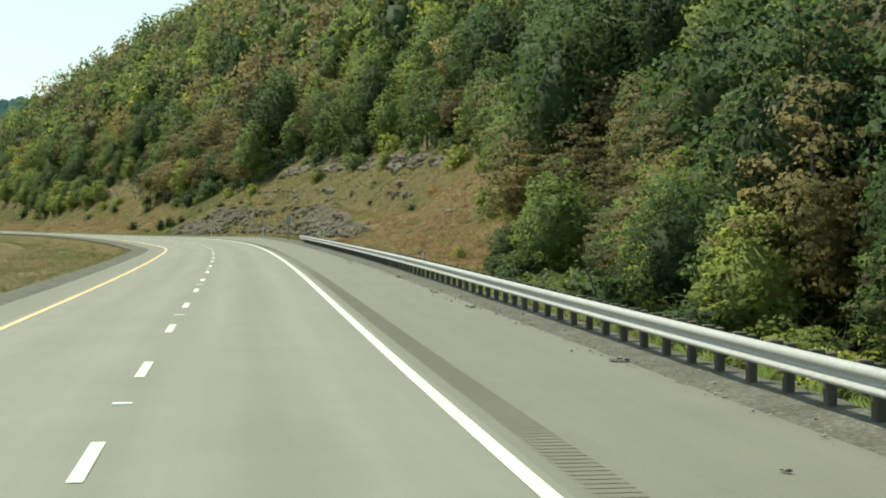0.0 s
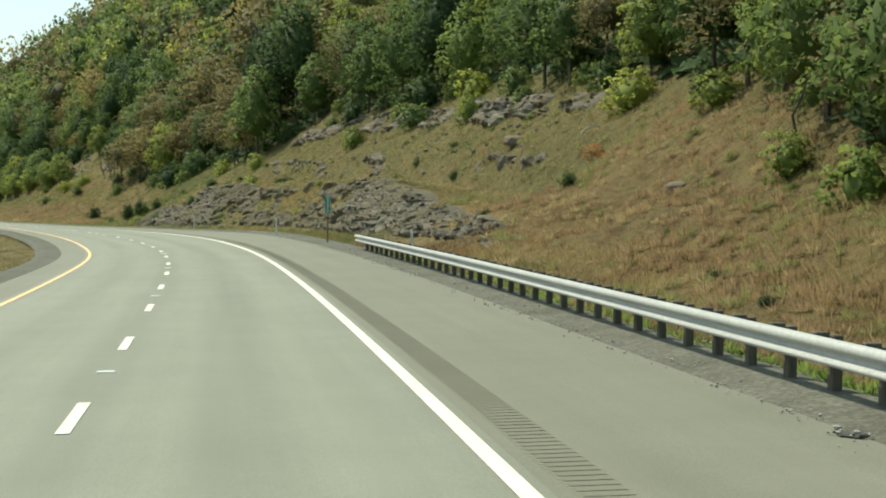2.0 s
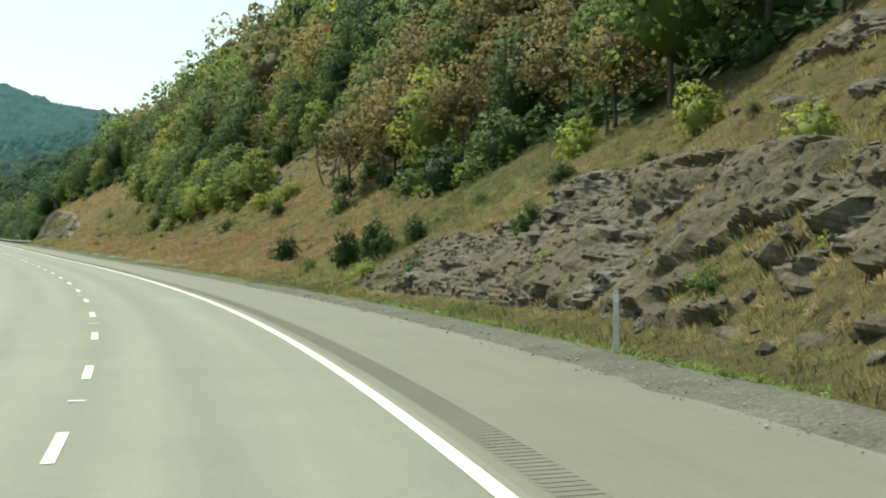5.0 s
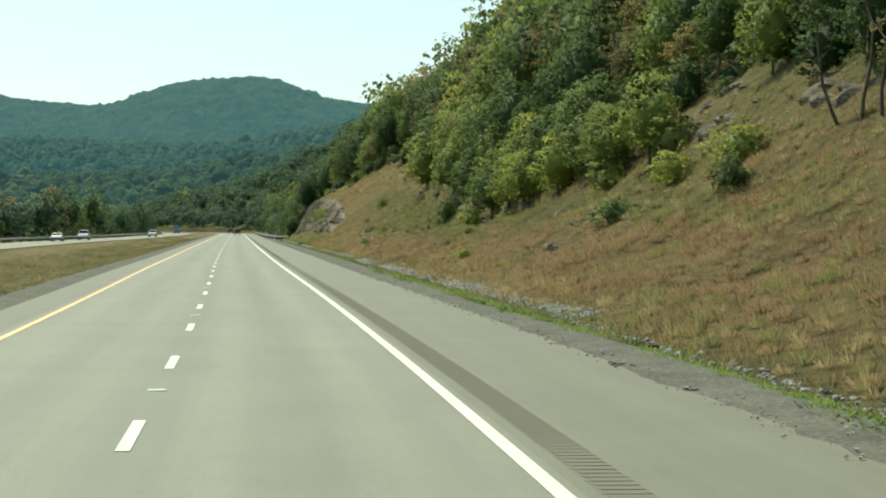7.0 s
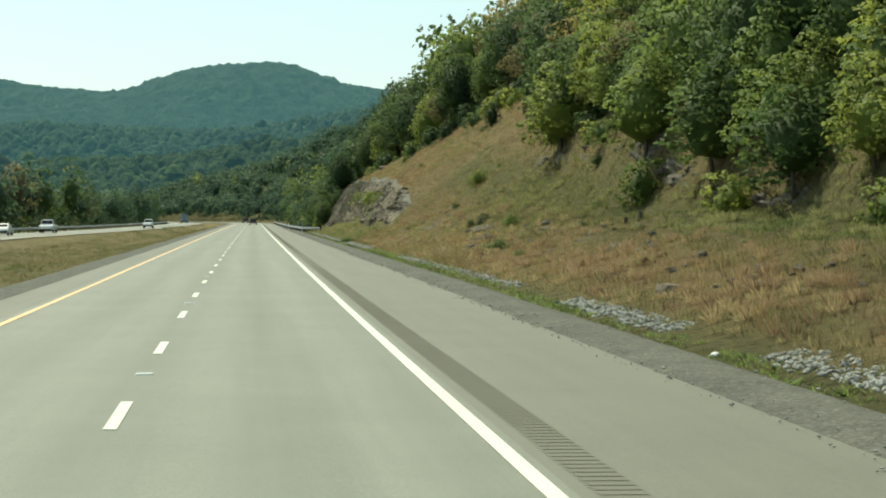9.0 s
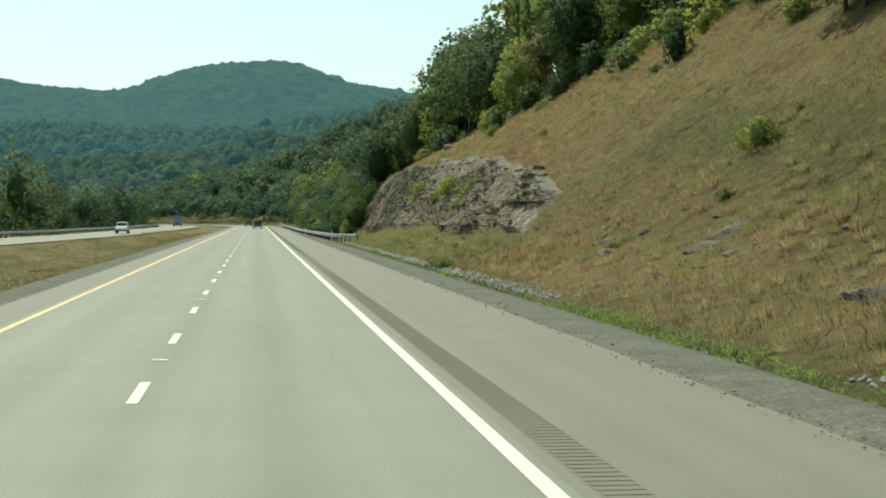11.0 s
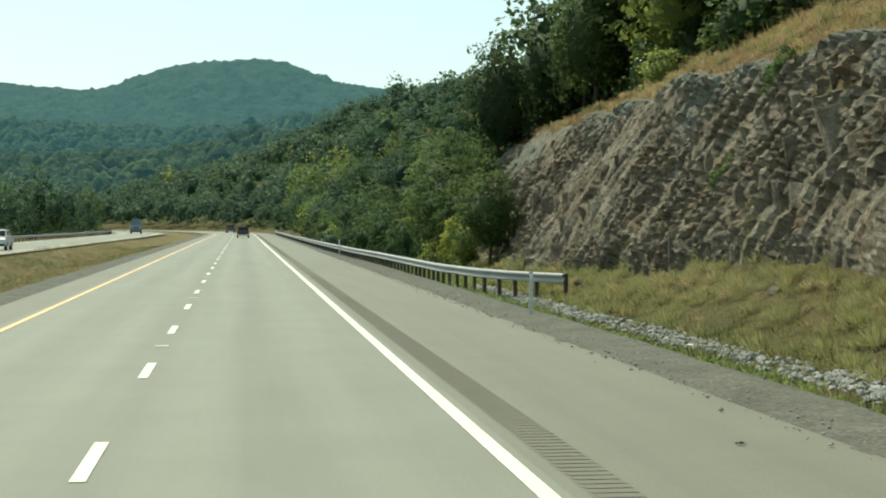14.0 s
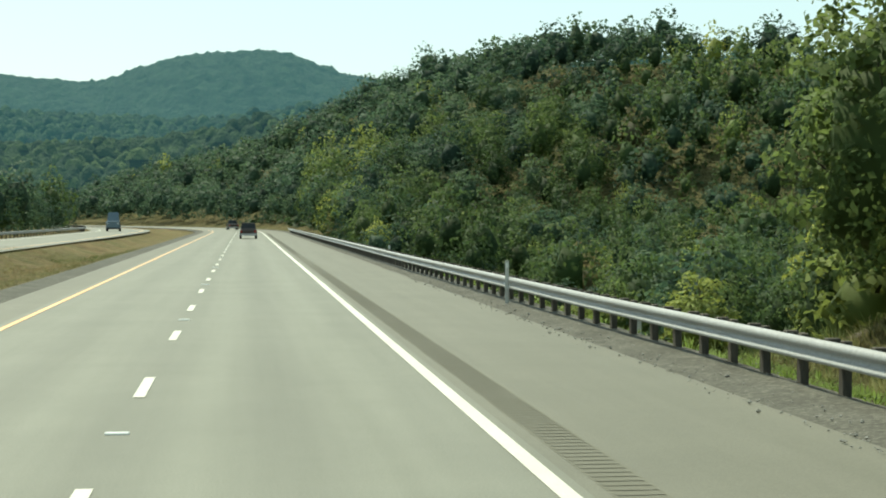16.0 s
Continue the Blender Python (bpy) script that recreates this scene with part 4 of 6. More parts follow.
def bough_crown(rs, height, base, radius, boughs, per, leaf, flat=.75, inner=.62, size=(.15, .3), core=.55, uneven=.3, wild=.5):
    """A crown built of boughs: each a loose heap of leaf sprays, with gaps between them, round one rough inner mass.
    Returns points, soft normals, sprays (quads), the mass (triangles) and a tone for each point, one for each bough."""
    half = (height - base) / 2
    mid = np.array([0, 0, base + half * .95])
    kd, kh = unit(rs.normal(size=(7, 3))), rs.uniform(-1, 1, 7)
    taper = rs.uniform(.1, .4)
    V, N, Q, T, C, off = [], [], [], [], [], 0
    for k in range(boughs):
        z = 1 - 1.72 * (k + rs.uniform(.1, .9)) / boughs
        a = k * 2.4 + rs.uniform(-.5, .5)
        d = np.array([math.cos(a) * math.sqrt(1 - z * z), math.sin(a) * math.sqrt(1 - z * z), z])
        r = rs.uniform(inner, 1.0) * (1 + uneven * float(np.sum(kh * np.clip(kd @ d, 0, 1) ** 4)))
        q = d * r * .84
        q[:2] *= 1 - taper * q[2]
        c = mid + q * np.array([radius, radius, half])
        br = radius * rs.uniform(*size)
        shape = np.array([1, 1, flat])
        e = unit(rs.normal(size=(per, 3)) + np.array([0, 0, .3]) + d * .35)
        p = c + e * (br * rs.uniform(.72, 1.22, per))[:, None] * shape
        nrm = unit(e + np.array([0, 0, .3]) + rs.normal(size=(per, 3)) * wild)
        ls = leaf * rs.uniform(.55, 1.3, per)
        sa = unit(np.cross(nrm, rs.normal(size=(per, 3))))
        sb = np.cross(nrm, sa) * ls[:, None] * .5
        sa = sa * ls[:, None] * .7
        drop = nrm * ls[:, None] * .2
        V.append(np.stack([p - sa - drop, p - sb * .9, p + sa - drop, p + sb], 1).reshape(-1, 3))
        N.append(np.repeat(unit(e * .42 + nrm * .16 + d * .65 + np.array([0, 0, .15])), 4, axis=0))
        Q.append(off + np.arange(4 * per).reshape(-1, 4))
        off += 4 * per
        C.append(np.full(4 * per, rs.rand()))
    V.append(mid + ICO * rs.uniform(.75, 1.2, (12, 1)) * core * np.array([radius, radius, half]))
    N.append(ICO)
    T.append(off + ICO_F)
    C.append(np.zeros(12))
    return np.concatenate(V), np.concatenate(N), np.concatenate(Q), np.concatenate(T), np.concatenate(C)


def tone_of(me, name, values):
    me.attributes.new(name, "FLOAT", "POINT").data.foreach_set("value", values.astype(np.float32))
    return me


def trunk_bm(rs, height, r0, limbs, reach, bend=.25, start=.3):
    bm = bmesh.new()

    def tube(pts, ra, rb, sides=6):
        rings = []
        for i, p in enumerate(pts):
            t = (pts[min(i + 1, len(pts) - 1)] - pts[max(i - 1, 0)]).normalized()
            x = t.orthogonal().normalized()
            y = t.cross(x)
            r = ra + (rb - ra) * i / (len(pts) - 1)
            rings.append([bm.verts.new(p + (x * math.cos(a) + y * math.sin(a)) * r) for a in np.arange(sides) * 2 * math.pi / sides])
        for q, w in zip(rings, rings[1:]):
            for i in range(sides):
                bm.faces.new((q[i], q[(i + 1) % sides], w[(i + 1) % sides], w[i]))
        bm.faces.new(rings[-1])

    pts = [Vector((bend * math.sin(k * .9 + 1) * k / 5, bend * math.cos(k * 1.3) * k / 5, -.5 + (height + .5) * k / 6)) for k in range(7)]
    tube(pts, r0, r0 * .2)
    for k in range(limbs):
        f = start + (.9 - start) * k / limbs
        p = Vector((0, 0, 0)).lerp(pts[-1], f)
        a = k * 2.4 + rs.uniform(-.4, .4)
        e = p + Vector((math.cos(a) * reach * (1.1 - f), math.sin(a) * reach * (1.1 - f), reach * .55))
        tube([p, p.lerp(e, .5) + Vector((0, 0, -.15)), e], r0 * .45 * (1.1 - f), r0 * .08, 5)
    return bm


def make_tree(name, seed, height, radius, base, leafmat, label, boughs=70, per=20, leaf=.34, r0=.17, group="hillside trees", category="tree", **shape):
    rs = np.random.RandomState(seed)
    root = tagged(new(name), label, category, group)
    part("trunk", trunk_bm(rs, height * .86, r0, 9, radius * .9), BARK, root)
    v, sn, q, t, c = bough_crown(rs, height, base, radius, boughs, per, leaf, **shape)
    link("crown", tone_of(mesh_of("crown", v.tolist(), q.tolist() + t.tolist(), True, sn.tolist()), "clump", c), leafmat, root)
    root.location = (0, 0, -400)
    return root


LOCUST = dict(flat=.4, inner=.3, size=(.16, .32), core=.35, uneven=.45, wild=.4)
PROTO = [
    make_tree("tree", 1, 12, 3.8, -.6, LEAF[0], "dark green broadleaf tree on the hillside"),
    make_tree("tree", 2, 14, 4.1, -.4, LEAF[0], "tall dark green broadleaf tree on the hillside", 76, 20, .36),
    make_tree("tree", 3, 10.5, 3.6, -.8, LEAF[1], "mid green broadleaf tree on the hillside", 66, 20, .33),
    make_tree("tree", 4, 12.5, 3.6, -.6, LEAF[1], "leafy mid green tree on the hillside", 70, 20, .33, uneven=.45),
    make_tree("tree", 5, 10.5, 4.2, 1.4, LEAF[2], "olive brown locust tree with feathery leaves", 76, 22, .27, **LOCUST),
    make_tree("tree", 6, 9, 3.8, 1.0, LEAF[2], "olive brown feathery tree with dark limbs", 70, 22, .27, **LOCUST),
    make_tree("tree", 7, 9.5, 3.3, -1.0, LEAF[3], "yellow green leafy tree on the hillside", 66, 20, .31),
]
FINE = {
    0: make_tree("tree", 31, 12.5, 3.9, -1.2, LEAF[0], "dark green broadleaf tree beyond the guard rail", 150, 36, .2, size=(.11, .24)),
    2: make_tree("tree", 33, 11, 3.6, -1.4, LEAF[1], "mid green leafy tree beyond the guard rail", 140, 36, .195, size=(.11, .24)),
    4: make_tree("tree", 35, 10.5, 4.1, -.8, LEAF[2], "olive brown feathery locust beyond the guard rail", 170, 34, .17, flat=.4, inner=.25, size=(.1, .24), core=.3, uneven=.45, wild=.35),
    6: make_tree("tree", 37, 9.5, 3.2, -1.2, LEAF[3], "yellow green leafy tree beyond the guard rail", 130, 36, .19, size=(.11, .24), uneven=.5),
}
BUSH = dict(r0=.05, group="hillside shrubs", category="shrub")
SHRUB = [
    make_tree("shrub", 11, 2.5, 1.4, -1.2, LEAF[3], "yellow green leafy shrub on the dry slope", 36, 15, .18, **BUSH),
    make_tree("shrub", 12, 2.1, 1.25, -1.0, LEAF[1], "mid green shrub on the dry slope", 36, 15, .17, **BUSH),
    make_tree("shrub", 13, 3.3, 1.6, -1.2, LEAF[0], "dark green young tree on the bank", 38, 15, .19, **BUSH),
]
FINE_SHRUB = [
    make_tree("shrub", 61, 2.5, 1.45, -1.1, LEAF[3], "yellow green leafy bush on the roadside bank", 60, 20, .125, inner=.35, size=(.12, .28), uneven=.5, core=.4, **BUSH),
    make_tree("shrub", 62, 2.3, 1.35, -1.0, LEAF[1], "mid green leafy bush on the roadside bank", 60, 20, .125, inner=.35, size=(.12, .28), uneven=.5, core=.4, **BUSH),
    make_tree("shrub", 63, 3.1, 1.5, -1.2, LEAF[0], "dark green leafy bush on the roadside bank", 64, 20, .135, inner=.35, size=(.12, .28), uneven=.5, core=.4, **BUSH),
]


def plant(proto, s, u, size, turn, wide=1.0):
    return copy_thing(proto, Matrix.LocRotScale(spot(s, u) - Vector((0, 0, .1)), Euler((0, 0, turn)), (size * wide, size * wide, size)))


# the forest's lower edge: s, u
EDGE = [(-80, 15.5), (40, 17), (62, 21), (80, 24.5), (92, 26), (103, 25), (110, 22), (116, 22), (124, 23.4), (131, 24.8), (140, 26.5), (149, 27.5), (165, 27.6), (180, 29.2), (200, 30), (225, 29.2), (238, 31),
        (248, 24.5), (262, 25), (273, 25), (290, 25), (310, 26.5), (318, 30.5), (376, 30), (388, 27), (425, 26), (440, 24), (450, 27), (470, 30), (490, 31), (515, 30), (530, 27), (545, 24.5), (560, 24), (586, 24.5),
        (596, 23), (600, 16), (606, 16.8), (612, 18), (618, 19.8), (626, 23), (632, 25), (700, 24), (712, 14), (800, 12.5), (1200, 14)]
edge_u = lerp(EDGE)
rnd = random.Random(21)
FAR = {0: [], 1: [], 2: [], 3: [], 4: []}


def mixture(s, row):
    """How likely each kind of tree is along the road."""
    if 96 < s < 175 and row > 0:
        return (6, 6, 2, 1.5, 1.2, 1, .3)
    if s < 90:
        return (4, 3, 3, 2, 2.6, 2.2, .8)
    if 96 < s < 135 or 240 < s < 312:
        return (1.5, 1, 2, 1.5, 6, 6, .8)
    if s > 590:
        return (7, 7, 2.4, 2.4, .25, .15, .35)
    return (1.7, 1.7, 3.6, 3.6, 3, 2.4, 2.4)


for s in np.arange(-30, 1180, 5.4):
    e = float(edge_u(s))
    row = 0
    u = e + rnd.uniform(0, 2)
    deep = 66 if s < 630 else 104 if s < 880 else 86
    while u < e + deep:
        ss, uu = s + rnd.uniform(-1.8, 1.8), u + rnd.uniform(-1.2, 1.2)
        kind = rnd.choices(range(7), mixture(s, row))[0]
        if float(land(ss, uu)[0]) > .23 * (s + 60) + 14 or uu > .5 * (s + 60) + 16:
            break
        size = rnd.uniform(.75, 1.3)
        fine = s < 60 or 596 < s < 634
        if 10 < s < 640 and row < (2 if s < 480 or fine else 1):
            if row == 0:
                size *= .64 if 318 < s < 450 else .82
            if 597 < s < 619:
                size *= .78
            if 622 < s < 800:
                size *= .58
            plant(FINE[kind // 2 * 2] if fine and row == 0 else PROTO[kind], ss, uu, size, rnd.uniform(0, 6.3))
        else:
            # distant trees mostly take list 4, the leaves with haze in their colour
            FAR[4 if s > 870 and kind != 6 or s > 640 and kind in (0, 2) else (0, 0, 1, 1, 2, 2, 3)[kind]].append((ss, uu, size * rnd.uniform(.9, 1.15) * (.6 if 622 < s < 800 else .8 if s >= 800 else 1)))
        row += 1
        u += rnd.uniform(4.6, 6.0) * (1 if s < 880 else 1.4)

# bushes that close the forest's edge
for s in np.arange(14, 640, 4.3):
    e = float(edge_u(s))
    k = rnd.choices((0, 1, 2), (1.2, 2, 1.6))[0]
    if rnd.random() < .2:
        continue
    plant((FINE_SHRUB if s < 112 else SHRUB)[k], s + rnd.uniform(-1, 1), e - rnd.uniform(-1.5, 2.2), rnd.uniform(.6, 1.25), rnd.uniform(0, 6.3), rnd.uniform(.9, 1.4))

# single trees and shrubs: kind, s, u, size, width
LONE = [
    (FINE_SHRUB[2], 277, 14.2, .85, .95), (FINE_SHRUB[2], 254, 12.7, .9, .75), (FINE_SHRUB[1], 255, 13.1, .8, .8), (FINE_SHRUB[2], 251.4, 13.4, .9, .7), (FINE_SHRUB[1], 250.6, 13.8, .75, .8), (FINE_SHRUB[0], 247.2, 12.2, .42, 1.6), (FINE_SHRUB[0], 245.8, 11.9, .4, 1.6), (FINE_SHRUB[1], 249.5, 14.9, .7, .8), (FINE_SHRUB[1], 269, 13.9, .4, 1.1), (FINE_SHRUB[1], 260, 12.2, .4, 1.3),
    (PROTO[6], 441, 24.2, .78, 1.35), (PROTO[6], 437, 26.5, .7, 1.1), (PROTO[6], 352, 24.4, .5, 1.3), (PROTO[6], 359, 25.5, .48, 1.3), (PROTO[3], 366, 25, .42, 1.3),
    (PROTO[6], 374, 24.2, .46, 1.2), (PROTO[2], 383, 24.6, .5, 1.1), (PROTO[6], 392, 25.4, .5, 1.2), (PROTO[6], 400, 24.8, .52, 1.1), (PROTO[2], 408, 26, .62, 1.1),
    (FINE_SHRUB[0], 326, 24.5, 1.1, 1.3), (FINE_SHRUB[1], 321, 22.4, .8, 1.2), (FINE_SHRUB[0], 334, 23.6, 1.0, 1.2), (FINE_SHRUB[2], 308, 25.5, .8, 1.2), (SHRUB[0], 340, 25.5, .9, 1.3), (SHRUB[0], 347, 23.5, .8, 1.3), (SHRUB[0], 378, 22.8, .8, 1.2), (SHRUB[0], 395, 22.6, .9, 1.1), (SHRUB[1], 330, 19.5, .7, 1.5),
    (FINE_SHRUB[0], 456, 20.2, .75, .9), (FINE_SHRUB[1], 420, 17, .5, 1), (SHRUB[2], 426, 16.2, .35, 1.2), (SHRUB[0], 410, 22.4, 1.1, 1.0), (PROTO[6], 418, 24.5, .45, 1.2),
    (PROTO[1], 566, 26.5, .95, 1.1), (PROTO[0], 572, 25.2, 1.0, 1.1), (PROTO[1], 577, 26.6, 1.07, 1.1), (PROTO[0], 583, 25.4, 1.15, 1.1), (PROTO[1], 588, 26.2, 1.18, 1.1), (PROTO[3], 593, 25.2, 1.18, 1.1), (PROTO[1], 598, 26.5, 1.16, 1.1), (PROTO[0], 603, 24.6, 1.05, 1.0), (PROTO[1], 606.5, 21.6, 1.1, 1.1), (PROTO[0], 610.5, 23.6, 1.32, 1.1),
    (FINE_SHRUB[0], 501, 15.6, .8, 1.0), (FINE_SHRUB[0], 502.6, 15.2, .55, 1.1), (FINE_SHRUB[0], 516.8, 15.7, .8, .8), (FINE_SHRUB[1], 520.5, 15.4, .6, .9), (FINE_SHRUB[1], 549.4, 16.9, .75, .8), (FINE_SHRUB[1], 523, 24.6, .5, 1.6), (FINE_SHRUB[1], 532, 21.6, .55, 1.0), (FINE_SHRUB[1], 474.5, 10.6, .3, 1.7), (FINE_SHRUB[1], 477.5, 10.5, .25, 1.8),
    (SHRUB[1], 505, 27, .9, 1.5), (SHRUB[2], 538, 23, .95, .8), (SHRUB[1], 535, 22.4, .45, 1.2), (SHRUB[2], 492, 27, .9, .8), (SHRUB[0], 575, 20.5, .8, 1.3),
    (FINE_SHRUB[0], 533, 15.8, .8, 1.2), (FINE_SHRUB[0], 513, 15.8, .75, 1.4), (FINE_SHRUB[1], 549, 15.2, .6, 1.0), (SHRUB[1], 497, 14.6, .4, 1.3),
    (FINE[0], 604, 14.8, .55, 1.1), (FINE[2], 609, 17.2, .75, .9), (FINE[0], 607, 22.5, .6, 1.0), (FINE[6], 600, 13.6, .45, .9), (FINE_SHRUB[0], 596, 12.6, 1.0, .7), (FINE[6], 616, 19, .95, .9),
    (FINE[6], 621, 22, .85, 1.1), (FINE[2], 602, 13.6, .76, 1.0), (FINE[0], 597, 13.3, .7, .95), (FINE[2], 592.5, 13.1, .64, 1.1), (FINE[2], 588.8, 13.2, .5, 1.1), (FINE[6], 586, 12.4, .34, .95), (FINE[2], 577.5, 12.9, .47, 1.15), (FINE[6], 580.5, 12.2, .3, .9), (FINE_SHRUB[1], 590, 12.8, .6, 1.6), (FINE_SHRUB[1], 580, 12.4, .5, 1.5), (FINE_SHRUB[0], 634, 14.5, 1.0, 1.3), (FINE_SHRUB[1], 646, 15, 1.1, 1.5), (SHRUB[1], 655, 17, 1.2, 1.4),
    (SHRUB[0], 668, 15, 1.0, 1.2), (PROTO[2], 664, 23, .5, 1.3), (PROTO[6], 640, 21, .5, 1.2), (SHRUB[0], 690, 11.5, .8, .9), (PROTO[3], 650, 26, .55, 1.2),
    (FINE[4], 100.5, 19.8, .66, 1.35), (FINE[4], 97, 23, .62, 1.4), (FINE[4], 104, 20.5, .42, 1.5), (FINE[4], 91, 25.5, .8, 1.15), (FINE[4], 86, 22, .55, 1.5), (FINE[4], 79, 24.5, .8, 1.2), (FINE[4], 74, 22.5, .5, 1.5),
    (FINE[0], 119, 27.5, 1.25, 1.25), (FINE[0], 113, 29, 1.3, 1.2), (FINE[0], 108, 26.5, 1.1, 1.2), (FINE[2], 122, 24.5, .75, 1.2), (FINE[0], 104, 31, 1.3, 1.2), (FINE[0], 98, 30, 1.2, 1.1),
    (FINE[2], 72, 19.6, .5, 1.35), (FINE[2], 69, 21.2, .46, 1.3), (FINE[6], 64, 24.2, .72, 1.15), (FINE[2], 60, 24.5, .95, 1.2), (FINE[2], 66, 27.5, 1.1, 1.2), (FINE[0], 57, 20.5, .5, 1.3), (FINE[2], 50, 21.5, .8, 1.2), (FINE[0], 44, 19.5, .85, 1.2),
    (FINE_SHRUB[0], 47.5, 15.6, .8, 1.2), (FINE_SHRUB[0], 44, 16.8, .7, 1.2), (FINE_SHRUB[0], 40, 14.6, .7, 1.1), (FINE_SHRUB[2], 92, 17.4, 1.0, 1.0), (FINE_SHRUB[1], 88, 17.8, .7, 1.3), (FINE_SHRUB[1], 80, 17.5, .75, 1.5), (FINE_SHRUB[2], 84, 19, .8, 1.4),
    (FINE_SHRUB[1], 76, 17, .7, 1.5), (FINE_SHRUB[0], 98, 15.5, .45, 1.2), (FINE_SHRUB[1], 62, 17.8, .8, 1.4), (FINE_SHRUB[1], 55, 17, .7, 1.4), (FINE_SHRUB[2], 97, 18.5, .9, 1.1),
    (SHRUB[2], 205, 16.4, .35, 1.4), (SHRUB[1], 196, 17.4, .55, 1.2), (SHRUB[0], 214, 15.6, .5, 1.3), (SHRUB[0], 236, 22.4, .9, .9), (SHRUB[0], 212, 24.8, .9, 1.2), (SHRUB[1], 200, 26.5, 1.2, 1.2),
    (SHRUB[0], 186, 26.2, 1.0, 1.0), (SHRUB[2], 228, 13.2, .4, 1.1), (SHRUB[1], 238, 12.0, .45, 1.3), (SHRUB[0], 222, 12.0, .35, 1.2), (SHRUB[1], 172, 16.6, .5, 1.4), 
]
for s in np.arange(26, 92, 2.2):
    lo = 12.6 + max(0, s - 50) * .07
    LONE.append((FINE_SHRUB[rnd.choices((0, 1, 2), (2, 3, 2))[0]], s, rnd.uniform(lo, lo + 2.5), rnd.uniform(.5, 1.0), rnd.uniform(1.1, 1.6)))
    if rnd.random() < .5:
        LONE.append((FINE[rnd.choice((0, 2, 2, 4, 6))], s, rnd.uniform(lo + 3, lo + 7), rnd.uniform(.42, .7), rnd.uniform(1.1, 1.4)))
for s in np.arange(342, 446, 3.6):
    LONE.append((rnd.choice((PROTO[6], PROTO[6], PROTO[2], PROTO[3])), s + rnd.uniform(-1.5, 1.5), rnd.uniform(23.4, 28), rnd.uniform(.4, .62), rnd.uniform(1.1, 1.45)))
for s in np.arange(448, 478, 4.2):
    LONE.append((rnd.choice((PROTO[6], PROTO[6], PROTO[3])), s + rnd.uniform(-1.2, 1.2), float(edge_u(s)) + rnd.uniform(-1.4, .6), rnd.uniform(.5, .72), rnd.uniform(1.05, 1.35)))
for s0, s1, u0, u1, count in ((98, 150, 13, 27, 8), (150, 244, 15.5, 27, 20), (168, 212, 11, 15, 8), (250, 345, 12.5, 24, 12), (345, 470, 13, 23.5, 14), (480, 600, 11.2, 13.4, 7), (486, 590, 19, 30, 6)):
    for k in range(count):
        LONE.append((rnd.choice(FINE_SHRUB), rnd.uniform(s0, s1), rnd.uniform(u0, u1), rnd.uniform(.14, .36), rnd.uniform(1.0, 1.7)))
LONE.append((make_tree("sapling", 91, 1.5, .7, .2, LEAF_RUST, "small sapling with withered rust red leaves", 22, 12, .11, r0=.025, group="hillside shrubs", category="sapling", core=.2), 151, 22.6, 1.0, 1.0))
for proto, s, u, size, wide in LONE:
    plant(proto, s, u, size, rnd.uniform(0, 6.3), wide)

# trees behind the opposite carriageway
for s in np.arange(470, 1150, 7):
    for u in np.arange(float(opp(s)) - 13, float(opp(s)) - 46, -8):
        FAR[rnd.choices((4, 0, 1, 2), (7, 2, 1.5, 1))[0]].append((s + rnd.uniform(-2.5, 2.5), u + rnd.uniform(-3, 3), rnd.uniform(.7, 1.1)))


def woods(name, places, leafmat, label, seed, boughs=18, per=12, leaf=.6, wide=1.0, low=1.0):
    """Many crowns in one mesh, each an uneven heap of leaf sprays with a tone of its own."""
    rs = np.random.RandomState(seed)
    shapes = [bough_crown(rs, rs.uniform(11.5, 13.5), .6, rs.uniform(3.4, 4.6), boughs, per, leaf, size=(.2, .34), core=.42) for k in range(8)]
    V, NN, TT, CC, F, off = [], [], [], [], [], 0
    sp, up = np.array([p[0] for p in places]), np.array([p[1] for p in places])
    gx, gy = along(sp, up)
    gz = land(sp, up)
    for i, (s, u, size) in enumerate(places):
        a = rs.uniform(0, 6.28)
        c, q = math.cos(a), math.sin(a)
        turn = np.array([(c, q, 0), (-q, c, 0), (0, 0, 1)])
        v, sn, q4, t3, bt = shapes[rs.randint(8)]
        V.append(v @ turn * (size * wide, size * wide, size * low * rs.uniform(.85, 1.2)) + np.array((gx[i], gy[i], gz[i] - .4)))
        NN.append(sn @ turn)
        TT.append(np.full(len(v), rs.rand()))
        CC.append(bt)
        F += (q4 + off).tolist() + (t3 + off).tolist()
        off += len(v)
    V, NN = np.concatenate(V), np.concatenate(NN)
    me = mesh_of(name, V.tolist(), F, True, NN.tolist())
    tone_of(me, "tone", np.concatenate(TT))
    tone_of(me, "clump", np.concatenate(CC))
    return tagged(link(name, me, leafmat), label, "woods", kind="stuff")


for k, what in enumerate(("dark green", "mid green", "olive brown", "yellow green", "haze-tinted bluish green")):
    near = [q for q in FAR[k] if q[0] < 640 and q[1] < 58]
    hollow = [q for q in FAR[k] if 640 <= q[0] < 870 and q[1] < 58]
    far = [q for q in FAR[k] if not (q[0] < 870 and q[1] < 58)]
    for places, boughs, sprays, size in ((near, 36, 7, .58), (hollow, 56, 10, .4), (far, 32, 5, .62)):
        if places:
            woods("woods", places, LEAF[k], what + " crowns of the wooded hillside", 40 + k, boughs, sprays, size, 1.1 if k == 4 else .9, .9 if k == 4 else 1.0)


